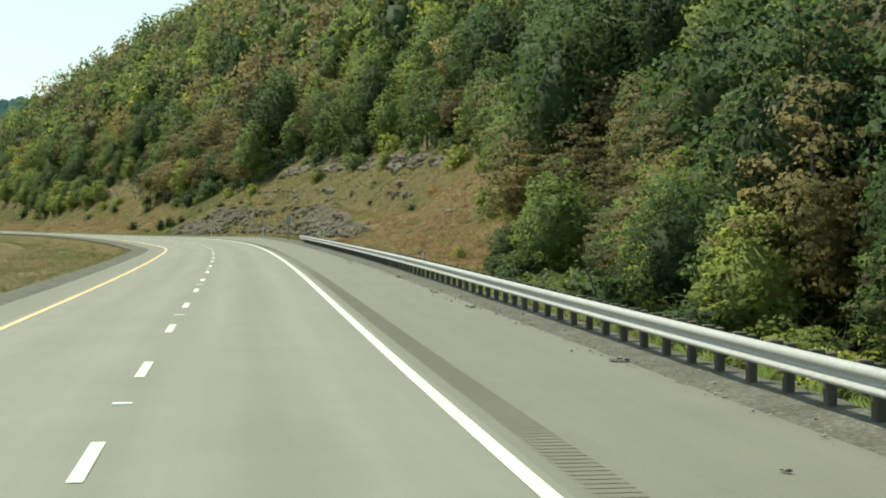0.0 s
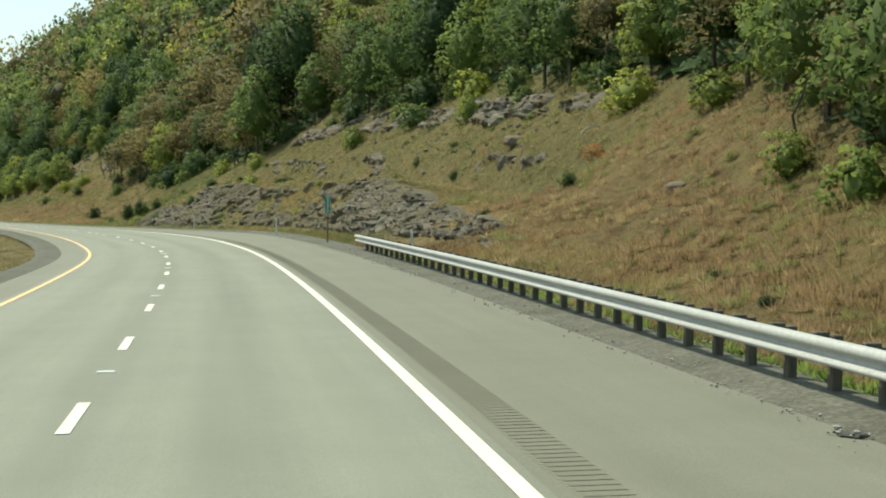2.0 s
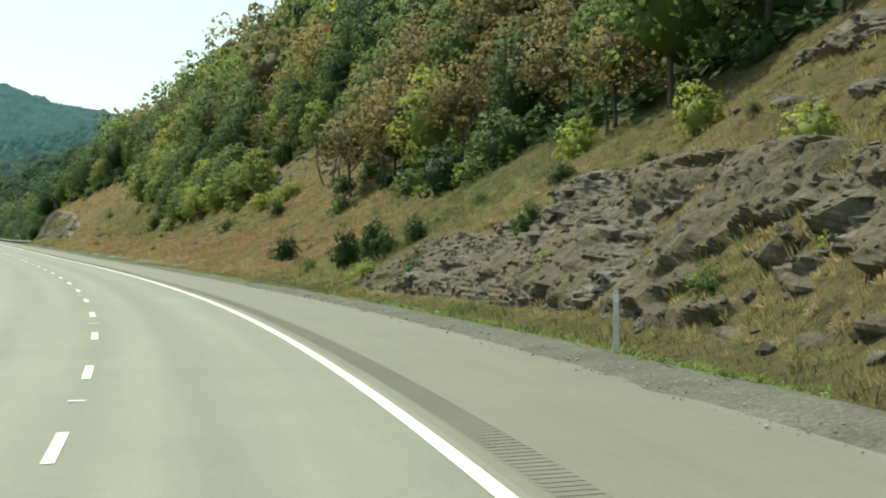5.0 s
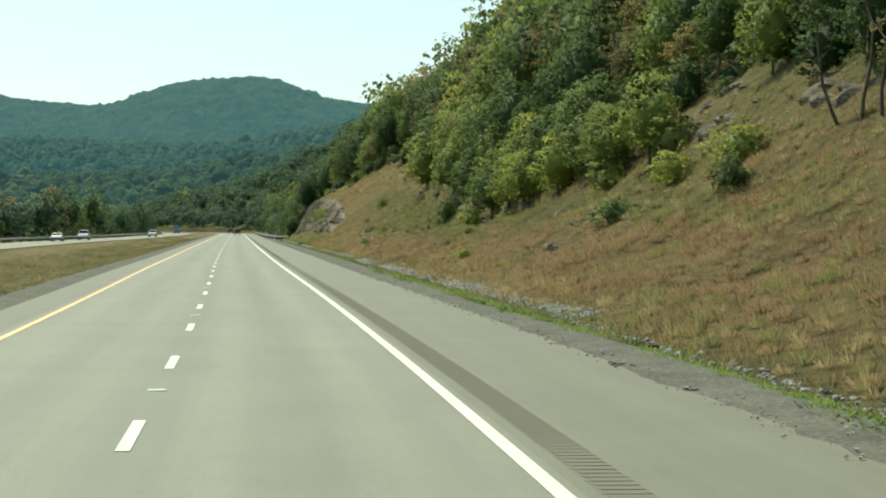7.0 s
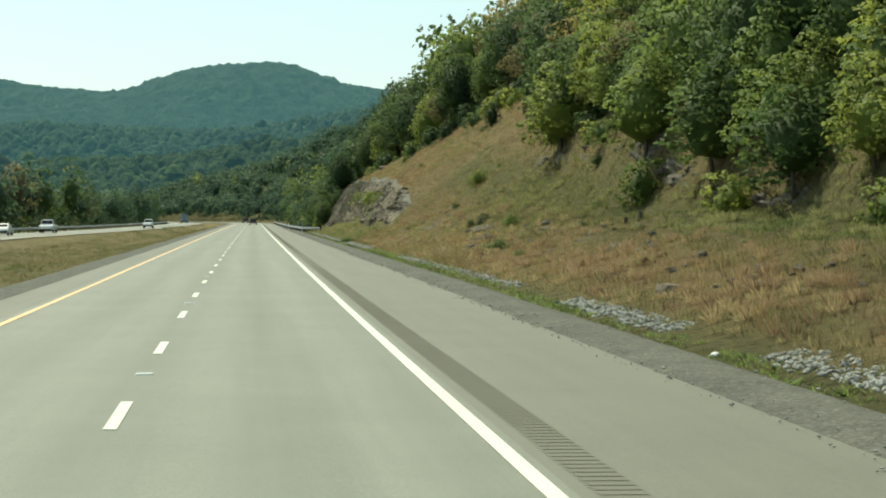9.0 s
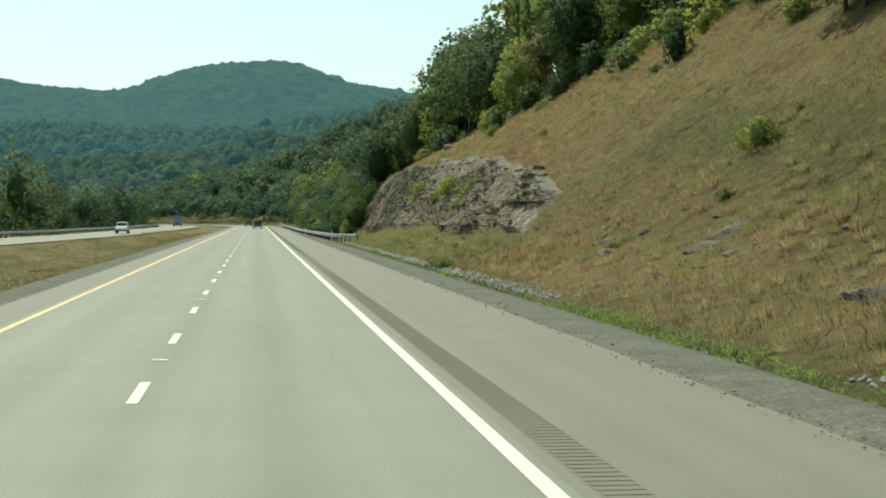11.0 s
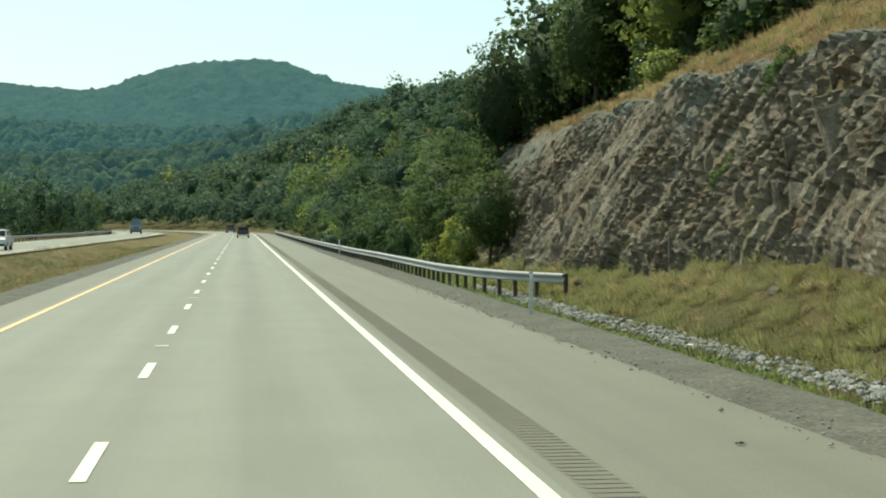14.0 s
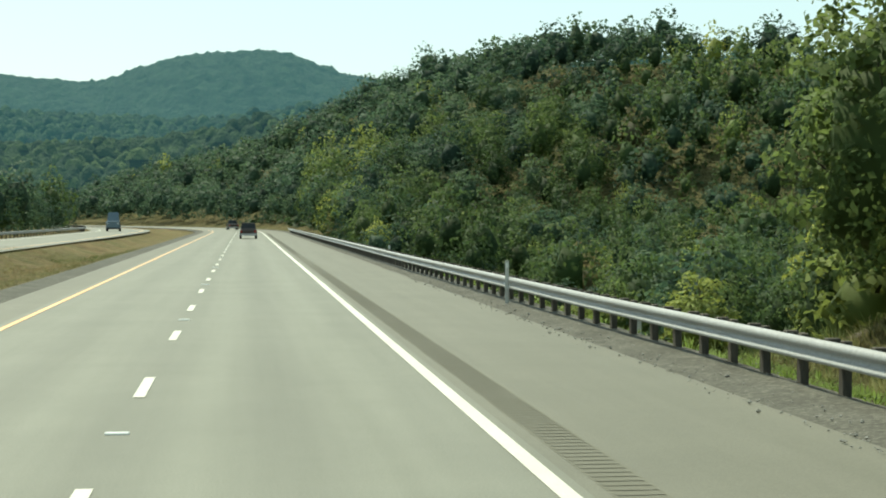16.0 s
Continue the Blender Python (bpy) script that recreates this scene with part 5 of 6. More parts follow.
def undergrowth(count, seed):
    """Low leafy growth on the forest floor."""
    rs = np.random.RandomState(seed)
    s = rs.uniform(0, 930, count)
    u = edge_u(s) + .8 + 58 * rs.rand(count) ** 1.3
    x, y = along(s, u)
    p = np.stack([x, y, land(s, u) + rs.uniform(.1, .7, count)], 1)
    nrm = unit(np.array([-.35, -.15, 1]) + rs.normal(size=(count, 3)) * .35)
    size = rs.uniform(.5, 1.3, count)
    a = unit(np.cross(nrm, rs.normal(size=(count, 3))))
    b = np.cross(nrm, a) * size[:, None] * .5
    a = a * size[:, None] * .7
    V = np.stack([p - a, p - b, p + a, p + b], 1).reshape(-1, 3)
    me = mesh_of("undergrowth", V.tolist(), np.arange(4 * count).reshape(-1, 4).tolist())
    tagged(link("undergrowth", me, LEAF[0]), "dark green leafy undergrowth on the forest floor", "undergrowth", kind="stuff")


undergrowth(42000, 77)


# ---- grass ----
def blade_material(name, dark, light):
    m, n, l, b = mat_base(name, 0.8, 0, 0.15)
    g = n.new("ShaderNodeNewGeometry")
    r = ramp_node(n, [(0.0, dark), (1.0, light)])
    l.new(g.outputs["Random Per Island"], r.inputs[0])
    l.new(r.outputs[0], b.inputs["Base Color"])
    t = n.new("ShaderNodeBsdfTranslucent")
    l.new(r.outputs[0], t.inputs[0])
    both = n.new("ShaderNodeAddShader")
    l.new(b.outputs[0], both.inputs[0])
    l.new(t.outputs[0], both.inputs[1])
    l.new(both.outputs[0], n["Material Output"].inputs[0])
    return m


def foot_height(s, u):
    """Where a plant stands: on the ground, or on the gravel where that lies over it."""
    f = (u - 7.1) / 2.3
    bed = lift(s, u) - .045 + .09 * np.clip(f * 1.6, 0, 1) - .16 * np.clip(f - .72, 0, 1) / .28
    return np.where((u > 7.2) & (u < 9.4), np.maximum(land(s, u), bed), land(s, u))


def grass(name, count, zones, h0, h1, material, label, seed, clump=.3, keep=None, wide=.05, patchy=.22):
    """Tufts of four bent blades each, gathered in uneven patches."""
    rs = np.random.RandomState(seed)
    area = np.array([(b - a) * (d - c) for a, b, c, d in zones], float)
    pick = rs.choice(len(zones), count * 3, p=area / area.sum())
    zn = np.array(zones, float)[pick]
    s, u = rs.uniform(zn[:, 0], zn[:, 1]), rs.uniform(zn[:, 2], zn[:, 3])
    dens = smooth2(s * .22, u * .35, seed) * .6 + smooth2(s * .9, u * 1.1, seed + 3) * .4
    ok = np.argsort(-(dens + rs.rand(len(s)) * patchy))[:count]
    s, u = s[ok], u[ok]
    if keep is not None:
        m = keep(s, u)
        s, u = s[m], u[m]
    x, y = along(s, u)
    base = np.stack([x, y, foot_height(s, u) - .03], 1)
    n = len(s)
    hh = rs.uniform(h0, h1, n)
    V = []
    lean = np.stack([0 * s - .35 * (u > 9), 0 * s, 0 * s + 1], 1)
    for k in range(4):
        a = rs.uniform(0, 6.28, n)
        r = rs.uniform(0, clump, n)
        foot = base + np.stack([np.cos(a) * r * .5, np.sin(a) * r * .5, 0 * a], 1)
        b = rs.uniform(0, 6.28, n)
        side = np.stack([np.cos(b), np.sin(b), 0 * b], 1) * wide * rs.uniform(.6, 1.6, n)[:, None]
        tip = foot + np.stack([np.cos(a) * r * 1.6, np.sin(a) * r * 1.6, hh * rs.uniform(.6, 1.15, n)], 1)
        flip = (side[:, 0] < 0)[:, None]
        V.append(np.stack([np.where(flip, foot + side, foot - side), np.where(flip, foot - side, foot + side), tip], 1).reshape(-1, 3))
    V = np.concatenate(V)
    F = np.arange(len(V)).reshape(-1, 3)
    NN = np.repeat(np.tile(lean, (4, 1)) + rs.normal(size=(4 * n, 3)) * .22, 3, axis=0)
    NN /= np.linalg.norm(NN, axis=1)[:, None]
    return tagged(link(name, mesh_of(name, V.tolist(), F.tolist(), True, NN.tolist()), material), label, "grass", kind="stuff")


STRAW = blade_material("dry_straw_blades", (0.125, 0.097, 0.048), (0.185, 0.148, 0.078))
RUSSET = blade_material("russet_weed_blades", (0.1, 0.07, 0.038), (0.155, 0.108, 0.06))
OLIVE = blade_material("olive_weed_blades", (0.072, 0.077, 0.029), (0.125, 0.124, 0.05))
FRESH = blade_material("fresh_grass_blades", (0.058, 0.092, 0.018), (0.11, 0.155, 0.034))
SLOPE = [(92, 150, 10, 31), (150, 246, 15, 33), (240, 320, 10.2, 26), (320, 475, 10.6, 26), (475, 600, 10.8, 14), (478, 590, 18, 34)]
STRAW_AT = [(92, 150, 10, 26), (150, 246, 18, 30), (255, 345, 10.2, 13), (345, 475, 11, 15), (475, 600, 10.8, 14), (478, 590, 17.5, 32), (430, 478, 14, 24), (300, 345, 13, 20)]
RUSSET_AT = [(92, 150, 14, 30), (195, 246, 20, 33), (255, 380, 12, 21), (385, 450, 11, 18), (440, 480, 14, 22), (478, 560, 18, 30), (475, 560, 11, 13.6)]


def off_rock(s, u):
    """Keeps tufts off the bare faces."""
    cut = (s > 476) & (s < 608) & (u > 13.8) & (u < 17.4)
    shale = (s > 140) & (s < 249) & (u > 10.9) & (u < 15.4)
    return (~cut | (smooth2(s * .5, u * .9, 31) > .78)) & (~shale | (bank_gap(s, land(s, u)) > .35))


def tussocks(name, count, zones, r0, r1, material, label, seed, keep=None, blades=28, tall=.9, patchy=.5, thin=1.0):
    """Round heaps of fine bent blades, soft like brushed straw."""
    rs = np.random.RandomState(seed)
    area = np.array([(b - a) * (d - c) for a, b, c, d in zones], float)
    zn = np.array(zones, float)[rs.choice(len(zones), count * 3, p=area / area.sum())]
    s, u = rs.uniform(zn[:, 0], zn[:, 1]), rs.uniform(zn[:, 2], zn[:, 3])
    dens = smooth2(s * .15, u * .25, seed) * .6 + smooth2(s * .6, u * .8, seed + 3) * .4
    ok = np.argsort(-(dens + rs.rand(len(s)) * patchy))[:count]
    s, u = s[ok], u[ok]
    if keep is not None:
        m = keep(s, u)
        s, u = s[m], u[m]
    n = len(s)
    x, y = along(s, u)
    base = np.stack([x, y, foot_height(s, u) - .04], 1)
    r = rs.uniform(r0, r1, n)
    b0, rr = np.repeat(base, blades, axis=0), np.repeat(r, blades)
    d = unit(rs.normal(size=(n * blades, 3)) * np.array([1, 1, .7]) + np.array([0, 0, .55]))
    d[:, 2] = np.abs(d[:, 2])
    foot = b0 + d * np.array([1, 1, .25]) * (rr * rs.uniform(.1, .6, n * blades))[:, None]
    tip = b0 + d * np.array([1, 1, tall]) * (rr * rs.uniform(.75, 1.15, n * blades))[:, None]
    out = unit(d * .8 + np.array([-.12, 0, .55]) + rs.normal(size=d.shape) * .12)
    side = unit(np.cross(out, tip - foot)) * (rr * thin * rs.uniform(.035, .09, n * blades))[:, None]
    mid = (foot + tip) / 2 + out * (rr * .08)[:, None]
    V = np.stack([foot - side * .5, mid - side, tip, mid + side], 1).reshape(-1, 3)
    Q = np.arange(len(V)).reshape(-1, 4)
    return tagged(link(name, mesh_of(name, V.tolist(), Q.tolist(), True, np.repeat(out, 4, axis=0).tolist()), material), label, "grass", kind="stuff")


def turf_material():
    """Grass blades whose colour follows how dry each tuft is, from green through straw to russet."""
    m, n, l, b = mat_base("slope_turf_blades", 0.85, 0, 0.08)
    at = n.new("ShaderNodeAttribute")
    at.attribute_name = "dry"
    r = ramp_node(n, [(0.0, (0.05, 0.066, 0.022)), (0.3, (0.076, 0.08, 0.03)), (0.52, (0.112, 0.098, 0.044)), (0.7, (0.15, 0.116, 0.057)), (0.85, (0.15, 0.098, 0.046)), (1.0, (0.098, 0.066, 0.04))])
    l.new(at.outputs["Fac"], r.inputs[0])
    g = n.new("ShaderNodeNewGeometry")
    own = ramp_node(n, [(0.0, grey(.78)), (1.0, grey(1.2))])
    l.new(g.outputs["Random Per Island"], own.inputs[0])
    col = mix_col(n, l, 1.0, r.outputs[0], own.outputs[0], "MULTIPLY")
    l.new(col, b.inputs["Base Color"])
    t = n.new("ShaderNodeBsdfTranslucent")
    l.new(col, t.inputs[0])
    both = n.new("ShaderNodeAddShader")
    l.new(b.outputs[0], both.inputs[0])
    l.new(t.outputs[0], both.inputs[1])
    l.new(both.outputs[0], n["Material Output"].inputs[0])
    return m


def turf(name, count, zones, blades, label, seed, tall=1.0):
    """Soft grass all over the slopes: tufts of thin bent blades, taller in patches."""
    rs = np.random.RandomState(seed)
    area = np.array([(b - a) * (d - c) * w for a, b, c, d, w in zones], float)
    zn = np.array(zones, float)[rs.choice(len(zones), count, p=area / area.sum())]
    s, u = rs.uniform(zn[:, 0], zn[:, 1]), rs.uniform(zn[:, 2], zn[:, 3])
    keep = off_rock(s, u) & (u < edge_u(s) + 1.5)
    s, u = s[keep], u[keep]
    patch = smooth2(s * .1, u * .22, seed) * .55 + smooth2(s * .37, u * .6, seed + 1) * .45
    wander = .9 * (smooth2(s * .07, u * .16, seed + 2) - .5) + .5 * (smooth2(s * .33, u * .5, seed + 3) - .5) + .2 * (rs.rand(len(s)) - .5)
    dry = np.clip(zone_dry(s + rs.normal(0, 2, len(s)), u + rs.normal(0, .6, len(s))) + wander - .12, 0, 1)
    high = tall * (.1 + .27 * np.clip(patch * 1.6 - .4, 0, 1)) * rs.uniform(.6, 1.3, len(s))
    n = len(s)
    x, y = along(s, u)
    base = np.repeat(np.stack([x, y, foot_height(s, u) - .04], 1), blades, axis=0)
    h = np.repeat(high, blades)
    a, r = rs.uniform(0, 6.28, n * blades), rs.rand(n * blades) ** .7
    out = np.stack([np.cos(a), np.sin(a), 0 * a], 1)
    foot = base + out * (r * .26)[:, None]
    tip = foot + out * (r * h * .95)[:, None] + np.stack([0 * h, 0 * h, h * rs.uniform(.6, 1.2, n * blades)], 1)
    b = rs.uniform(0, 6.28, n * blades)
    side = np.stack([np.cos(b), np.sin(b), 0 * b], 1) * rs.uniform(.009, .019, n * blades)[:, None]
    V = np.stack([foot - side, foot + side, tip], 1).reshape(-1, 3)
    N = np.repeat(unit(out * .35 + np.array([-.35, -.1, .8]) + rs.normal(size=out.shape) * .15), 3, axis=0)
    me = mesh_of(name, V.tolist(), np.arange(len(V)).reshape(-1, 3).tolist(), True, N.tolist())
    tone_of(me, "dry", np.repeat(dry, 3 * blades))
    return tagged(link(name, me, TURF), label, "grass", kind="stuff")


TURF = turf_material()
turf("slope_grass", 69000, [(90, 150, 9.6, 31, 1), (12, 140, 8.9, 13, 1.4), (140, 250, 9.6, 15.4, 2.6), (134, 172, 9.3, 12.2, 3), (150, 246, 15, 30, 1), (240, 345, 10.2, 29, 1.15), (345, 475, 10.8, 27, 1.15), (475, 606, 10.8, 14, 1.7), (345, 566, 9.5, 9.95, 1.6), (262, 298, 9.0, 9.4, 1.6), (298, 345, 9.2, 10.0, 1.6), (478, 600, 17.0, 32, 1), (30, 700, -17, -6.2, .3)], 8, "soft straw, olive and russet grass on the slopes", 211)
turf("tall_grass", 9000, [(240, 345, 11, 27, 1), (345, 475, 11, 25, 1), (92, 150, 10, 28, 1), (150, 240, 15, 27, 1), (475, 606, 11, 13.9, 2), (478, 600, 17.2, 30, 1)], 14, "tall dry grass in patches on the slopes", 223, 1.5)
LIP = [(478, 600, 17.3, 18.6)]
BANK_AT = [(140, 243, 10.8, 15.2), (168, 212, 10.8, 15.4), (168, 212, 10.8, 15.4), (140, 243, 10.6, 11.6)]
tussocks("straw_tussocks", 900, STRAW_AT + LIP + LIP + [(150, 246, 9.6, 11.3), (475, 600, 10.7, 12.6), (475, 600, 10.7, 12.6), (258, 345, 10, 12), (345, 475, 10.6, 12.4)], .12, .34, STRAW, "tussocks of dry straw grass on the slope", 81, off_rock, 70, .85, .5, .3)
tussocks("russet_tussocks", 600, RUSSET_AT, .14, .38, RUSSET, "tussocks of russet weeds on the slope", 82, off_rock, 44, .9, .5, .55)
tussocks("olive_tussocks", 1100, SLOPE + [(475, 600, 10.7, 12.6), (345, 475, 10.6, 12.4), (150, 246, 9.6, 11.3), (150, 246, 9.6, 11.3), (370, 450, 18, 25), (480, 600, 10.8, 13.6), (480, 600, 10.8, 13.6)], .12, .36, OLIVE, "tussocks of olive green weeds on the slope", 83, off_rock, 70, .85, .5, .3)
tussocks("russet_brush", 1250, [(92, 148, 12, 28), (288, 330, 18, 27), (264, 345, 12.6, 20), (345, 405, 12, 18), (264, 330, 13, 18), (100, 148, 15, 26), (430, 472, 15, 21)], .22, .5, RUSSET, "soft russet brush in broad patches on the slope", 101, off_rock, 64, 1.0, .5, .62)
tussocks("olive_brush", 2700, [(146, 242, 21.2, 22.8), (146, 242, 21, 28), (146, 242, 15, 22), (362, 452, 19, 24.4), (362, 452, 23.2, 24.6), (240, 300, 10.6, 20), (476, 566, 10.8, 13.9), (476, 566, 10.8, 13.9), (476, 540, 10.8, 13.9), (288, 345, 19, 30), (288, 330, 20, 30), (244, 264, 10.6, 21), (300, 345, 16, 24), (345, 475, 17, 24), (100, 148, 12, 24), (400, 475, 13, 22), (485, 595, 18, 28)], .22, .52, OLIVE, "soft olive green brush in broad patches on the slope", 102, off_rock, 74, .95, .6, .52)
tussocks("straw_brush", 1900, [(92, 148, 10, 24), (92, 148, 10, 18), (146, 242, 15, 21), (476, 566, 11.6, 14), (485, 600, 17.6, 30), (290, 345, 18, 28), (264, 345, 10.4, 13), (345, 475, 11, 14), (400, 440, 14, 20), (485, 595, 17.6, 24)], .2, .46, STRAW, "pale straw brush in broad patches on the slope", 103, off_rock, 70, .95, .6, .52)
tussocks("toe_brush", 330, [(476, 596, 11.4, 14.2), (480, 600, 13.2, 14.7), (500, 602, 12.4, 14.6)], .28, .7, OLIVE, "soft heaps of olive brush at the foot of the road cut", 311, None, 340, .85, 1.2, .1)
tussocks("toe_straw_brush", 60, [(476, 590, 12.4, 14.0)], .3, .6, STRAW, "soft heaps of straw brush at the foot of the road cut", 313, None, 320, .85, 1.2, .1)
tussocks("slope_brush", 260, [(288, 345, 12.5, 19), (345, 400, 12, 17), (300, 345, 14, 20)], .3, .65, RUSSET, "soft heaps of russet brush on the slope", 317, None, 260, .7, .6, .13)
tussocks("cut_toe_weeds", 800, [(505, 602, 10.8, 14), (530, 602, 10.8, 13.6)], .18, .46, OLIVE, "tall olive weeds at the foot of the road cut", 90, None, 105, .85, 1.2, .2)
tussocks("bank_weeds", 2600, BANK_AT, .14, .36, OLIVE, "olive weeds rooted in the broken shale bank", 84, off_rock, 40, .9, 1.0, .6)
tussocks("bank_straw", 1300, BANK_AT, .12, .32, STRAW, "dry weeds rooted in the broken shale bank", 85, off_rock, 40, .9, 1.0, .6)
tussocks("rail_grass", 1300, [(12, 138, 8.9, 10.8), (566, 640, 9.2, 11)], .14, .32, FRESH, "fresh green tufts behind the guard rail", 86, None, 26, 1.0, 1.0)
tussocks("ditch_grass", 3900, [(286, 345, 9.0, 10.3), (286, 345, 9.0, 10.3), (395, 440, 9.4, 10.9), (200, 255, 9.2, 10), (255, 345, 8.6, 9.3), (258, 330, 8.6, 9.3), (258, 300, 8.6, 9.4), (345, 480, 9.5, 10.4), (480, 566, 9.3, 10.1)], .1, .22, FRESH, "fresh green tufts along the ditch", 87, None, 15, .7, .8)
tussocks("median_tufts", 1500, [(40, 700, -14, -6.2)], .1, .24, OLIVE, "olive green tufts on the median", 88, None, 20, .6)
grass("verge_grass", 14000, [(150, 255, 8.7, 9.8), (255, 300, 8.4, 9.3), (300, 345, 8.5, 9.4), (345, 480, 9.3, 10.4), (480, 566, 9.2, 10.2), (12, 138, 8.9, 10.8), (566, 640, 9.3, 11)], .04, .16, FRESH, "fresh green grass along the ditch", 54, .22, None, .018, .35)
grass("median_grass", 9000, [(40, 260, -16, -6.1), (260, 520, -18, -6.1), (520, 700, -14, -6.1)], .05, .2, STRAW, "dry grass on the median", 55, .4, None, .025)
grass("median_green_grass", 15000, [(40, 260, -16, -6.0), (260, 520, -18, -6.0), (520, 700, -14, -6.0)], .05, .2, OLIVE, "green grass on the median", 56, .4, None, .025)

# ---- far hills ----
def far_green(name, c1, c2, haze, haze_glow):
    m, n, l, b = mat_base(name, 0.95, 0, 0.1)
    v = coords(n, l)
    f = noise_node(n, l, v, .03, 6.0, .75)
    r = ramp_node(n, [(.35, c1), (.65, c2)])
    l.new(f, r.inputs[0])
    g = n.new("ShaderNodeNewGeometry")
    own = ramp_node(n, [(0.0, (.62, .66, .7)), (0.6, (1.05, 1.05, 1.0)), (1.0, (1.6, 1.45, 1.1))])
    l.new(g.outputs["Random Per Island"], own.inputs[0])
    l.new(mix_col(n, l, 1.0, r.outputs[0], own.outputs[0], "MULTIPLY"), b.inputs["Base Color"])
    # aerial haze is painted on: the whole ridge emits a faint blue
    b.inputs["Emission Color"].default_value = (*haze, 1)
    b.inputs["Emission Strength"].default_value = haze_glow
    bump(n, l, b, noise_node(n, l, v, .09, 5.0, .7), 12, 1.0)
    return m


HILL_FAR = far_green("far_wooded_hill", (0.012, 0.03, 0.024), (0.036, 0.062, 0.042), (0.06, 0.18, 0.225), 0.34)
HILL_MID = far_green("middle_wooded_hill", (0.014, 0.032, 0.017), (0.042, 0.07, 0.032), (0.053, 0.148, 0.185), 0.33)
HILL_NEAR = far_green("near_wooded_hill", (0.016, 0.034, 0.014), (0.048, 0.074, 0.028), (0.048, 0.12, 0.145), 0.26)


def hill(name, crest, dist, depth, material, label, bumpy, seed, step=8.0, crowns=0, crown=4.0, spread=500):
    """A wooded ridge: crest gives (x, height) along it; it rises over depth metres."""
    X = np.arange(crest[0][0], crest[-1][0], step)
    rows = 64
    V = []
    for j in range(rows):
        f = j / (rows - 1)
        for x in X:
            h = float(np.interp(x, [p[0] for p in crest], [p[1] for p in crest]))
            rise = math.sin(min(1, f / .86) * math.pi / 2) if f < .86 else 1 - (f - .86) * 2.5
            gully = 1 + .10 * noise.noise(Vector((x * .006 + seed, f * 2, 0))) * (1 - f)
            z = h * rise * gully + bumpy * (noise.noise(Vector((x * .06, f * depth * .06, seed))) + .7 * noise.noise(Vector((x * .16, f * depth * .12, seed + 9))))
            z += bumpy * .6 * abs(noise.noise(Vector((x * .11, f * depth * .11, seed + 3))))
            V.append((x + 14 * noise.noise(Vector((x * .02, f * 9, seed))), dist + f * depth, z - 6))
    n = len(X)
    F = [(j * n + i, j * n + i + 1, (j + 1) * n + i + 1, (j + 1) * n + i) for j in range(rows - 1) for i in range(n - 1)]
    if crowns:
        # rounded tree tops standing on the ridge
        rs = np.random.RandomState(seed)
        grid = np.array(V).reshape(rows, n, 3)
        keep = np.flatnonzero(np.abs(X) < spread)
        jj, ii, ff = rs.uniform(0, rows * .93 - 1, crowns), rs.randint(keep[0], keep[-1], crowns), rs.rand(crowns)
        j0 = jj.astype(int)
        fj = (jj - j0)[:, None]
        at = grid[j0, ii] * (1 - fj) + grid[j0 + 1, ii] * fj + (grid[j0, ii + 1] - grid[j0, ii]) * ff[:, None]
        size = rs.uniform(.7, 1.35, crowns) * crown
        C = at[:, None] + OCTA_TOP[None] * rs.uniform(.8, 1.2, (crowns, len(OCTA_TOP), 1)) * (size[:, None] * np.array([[1, 1, rs.uniform(1.0, 1.3)]]))[:, None]
        CF = OCTA_TOP_F[None] + len(V) + len(OCTA_TOP) * np.arange(crowns)[:, None, None]
        V += C.reshape(-1, 3).tolist()
        F += CF.reshape(-1, 3).tolist()
    return tagged(link(name, mesh_of(name, V, F, True), material), label, "hill", kind="structure")


# a domed tree top: a ring at its widest, a ring above, a point
OCTA_TOP = np.array([(math.cos(a), math.sin(a), .15) for a in np.arange(6) * math.pi / 3] + [(.62 * math.cos(a), .62 * math.sin(a), .75) for a in np.arange(6) * math.pi / 3 + .5] + [(0, 0, 1.05)])
OCTA_TOP_F = np.array([f for i in range(6) for f in ((i, (i + 1) % 6, 6 + i), ((i + 1) % 6, 6 + (i + 1) % 6, 6 + i), (6 + i, 6 + (i + 1) % 6, 12))])
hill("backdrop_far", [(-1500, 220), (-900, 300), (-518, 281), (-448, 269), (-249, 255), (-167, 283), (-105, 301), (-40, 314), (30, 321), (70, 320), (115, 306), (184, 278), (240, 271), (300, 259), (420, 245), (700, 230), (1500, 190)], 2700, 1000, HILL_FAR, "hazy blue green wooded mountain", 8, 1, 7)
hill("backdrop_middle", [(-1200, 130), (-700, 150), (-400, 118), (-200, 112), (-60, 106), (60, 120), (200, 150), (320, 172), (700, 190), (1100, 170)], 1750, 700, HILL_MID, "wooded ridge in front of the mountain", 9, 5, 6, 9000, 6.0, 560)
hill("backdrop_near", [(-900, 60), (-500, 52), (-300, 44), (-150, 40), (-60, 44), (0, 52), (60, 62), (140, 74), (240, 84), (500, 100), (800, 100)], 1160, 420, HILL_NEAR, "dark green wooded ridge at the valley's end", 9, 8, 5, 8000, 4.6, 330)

# ---- vehicles ----
def car_paint(name, col, rough=.35):
    m, n, l, b = mat_base(name, rough, 0.0, 0.5)
    b.inputs["Coat Weight"].default_value = .5
    v = coords(n, l)
    r = ramp_node(n, [(.35, tuple(c * .88 for c in col)), (.65, col)])
    l.new(noise_node(n, l, v, 1.5, 4.0), r.inputs[0])
    l.new(r.outputs[0], b.inputs["Base Color"])
    return m


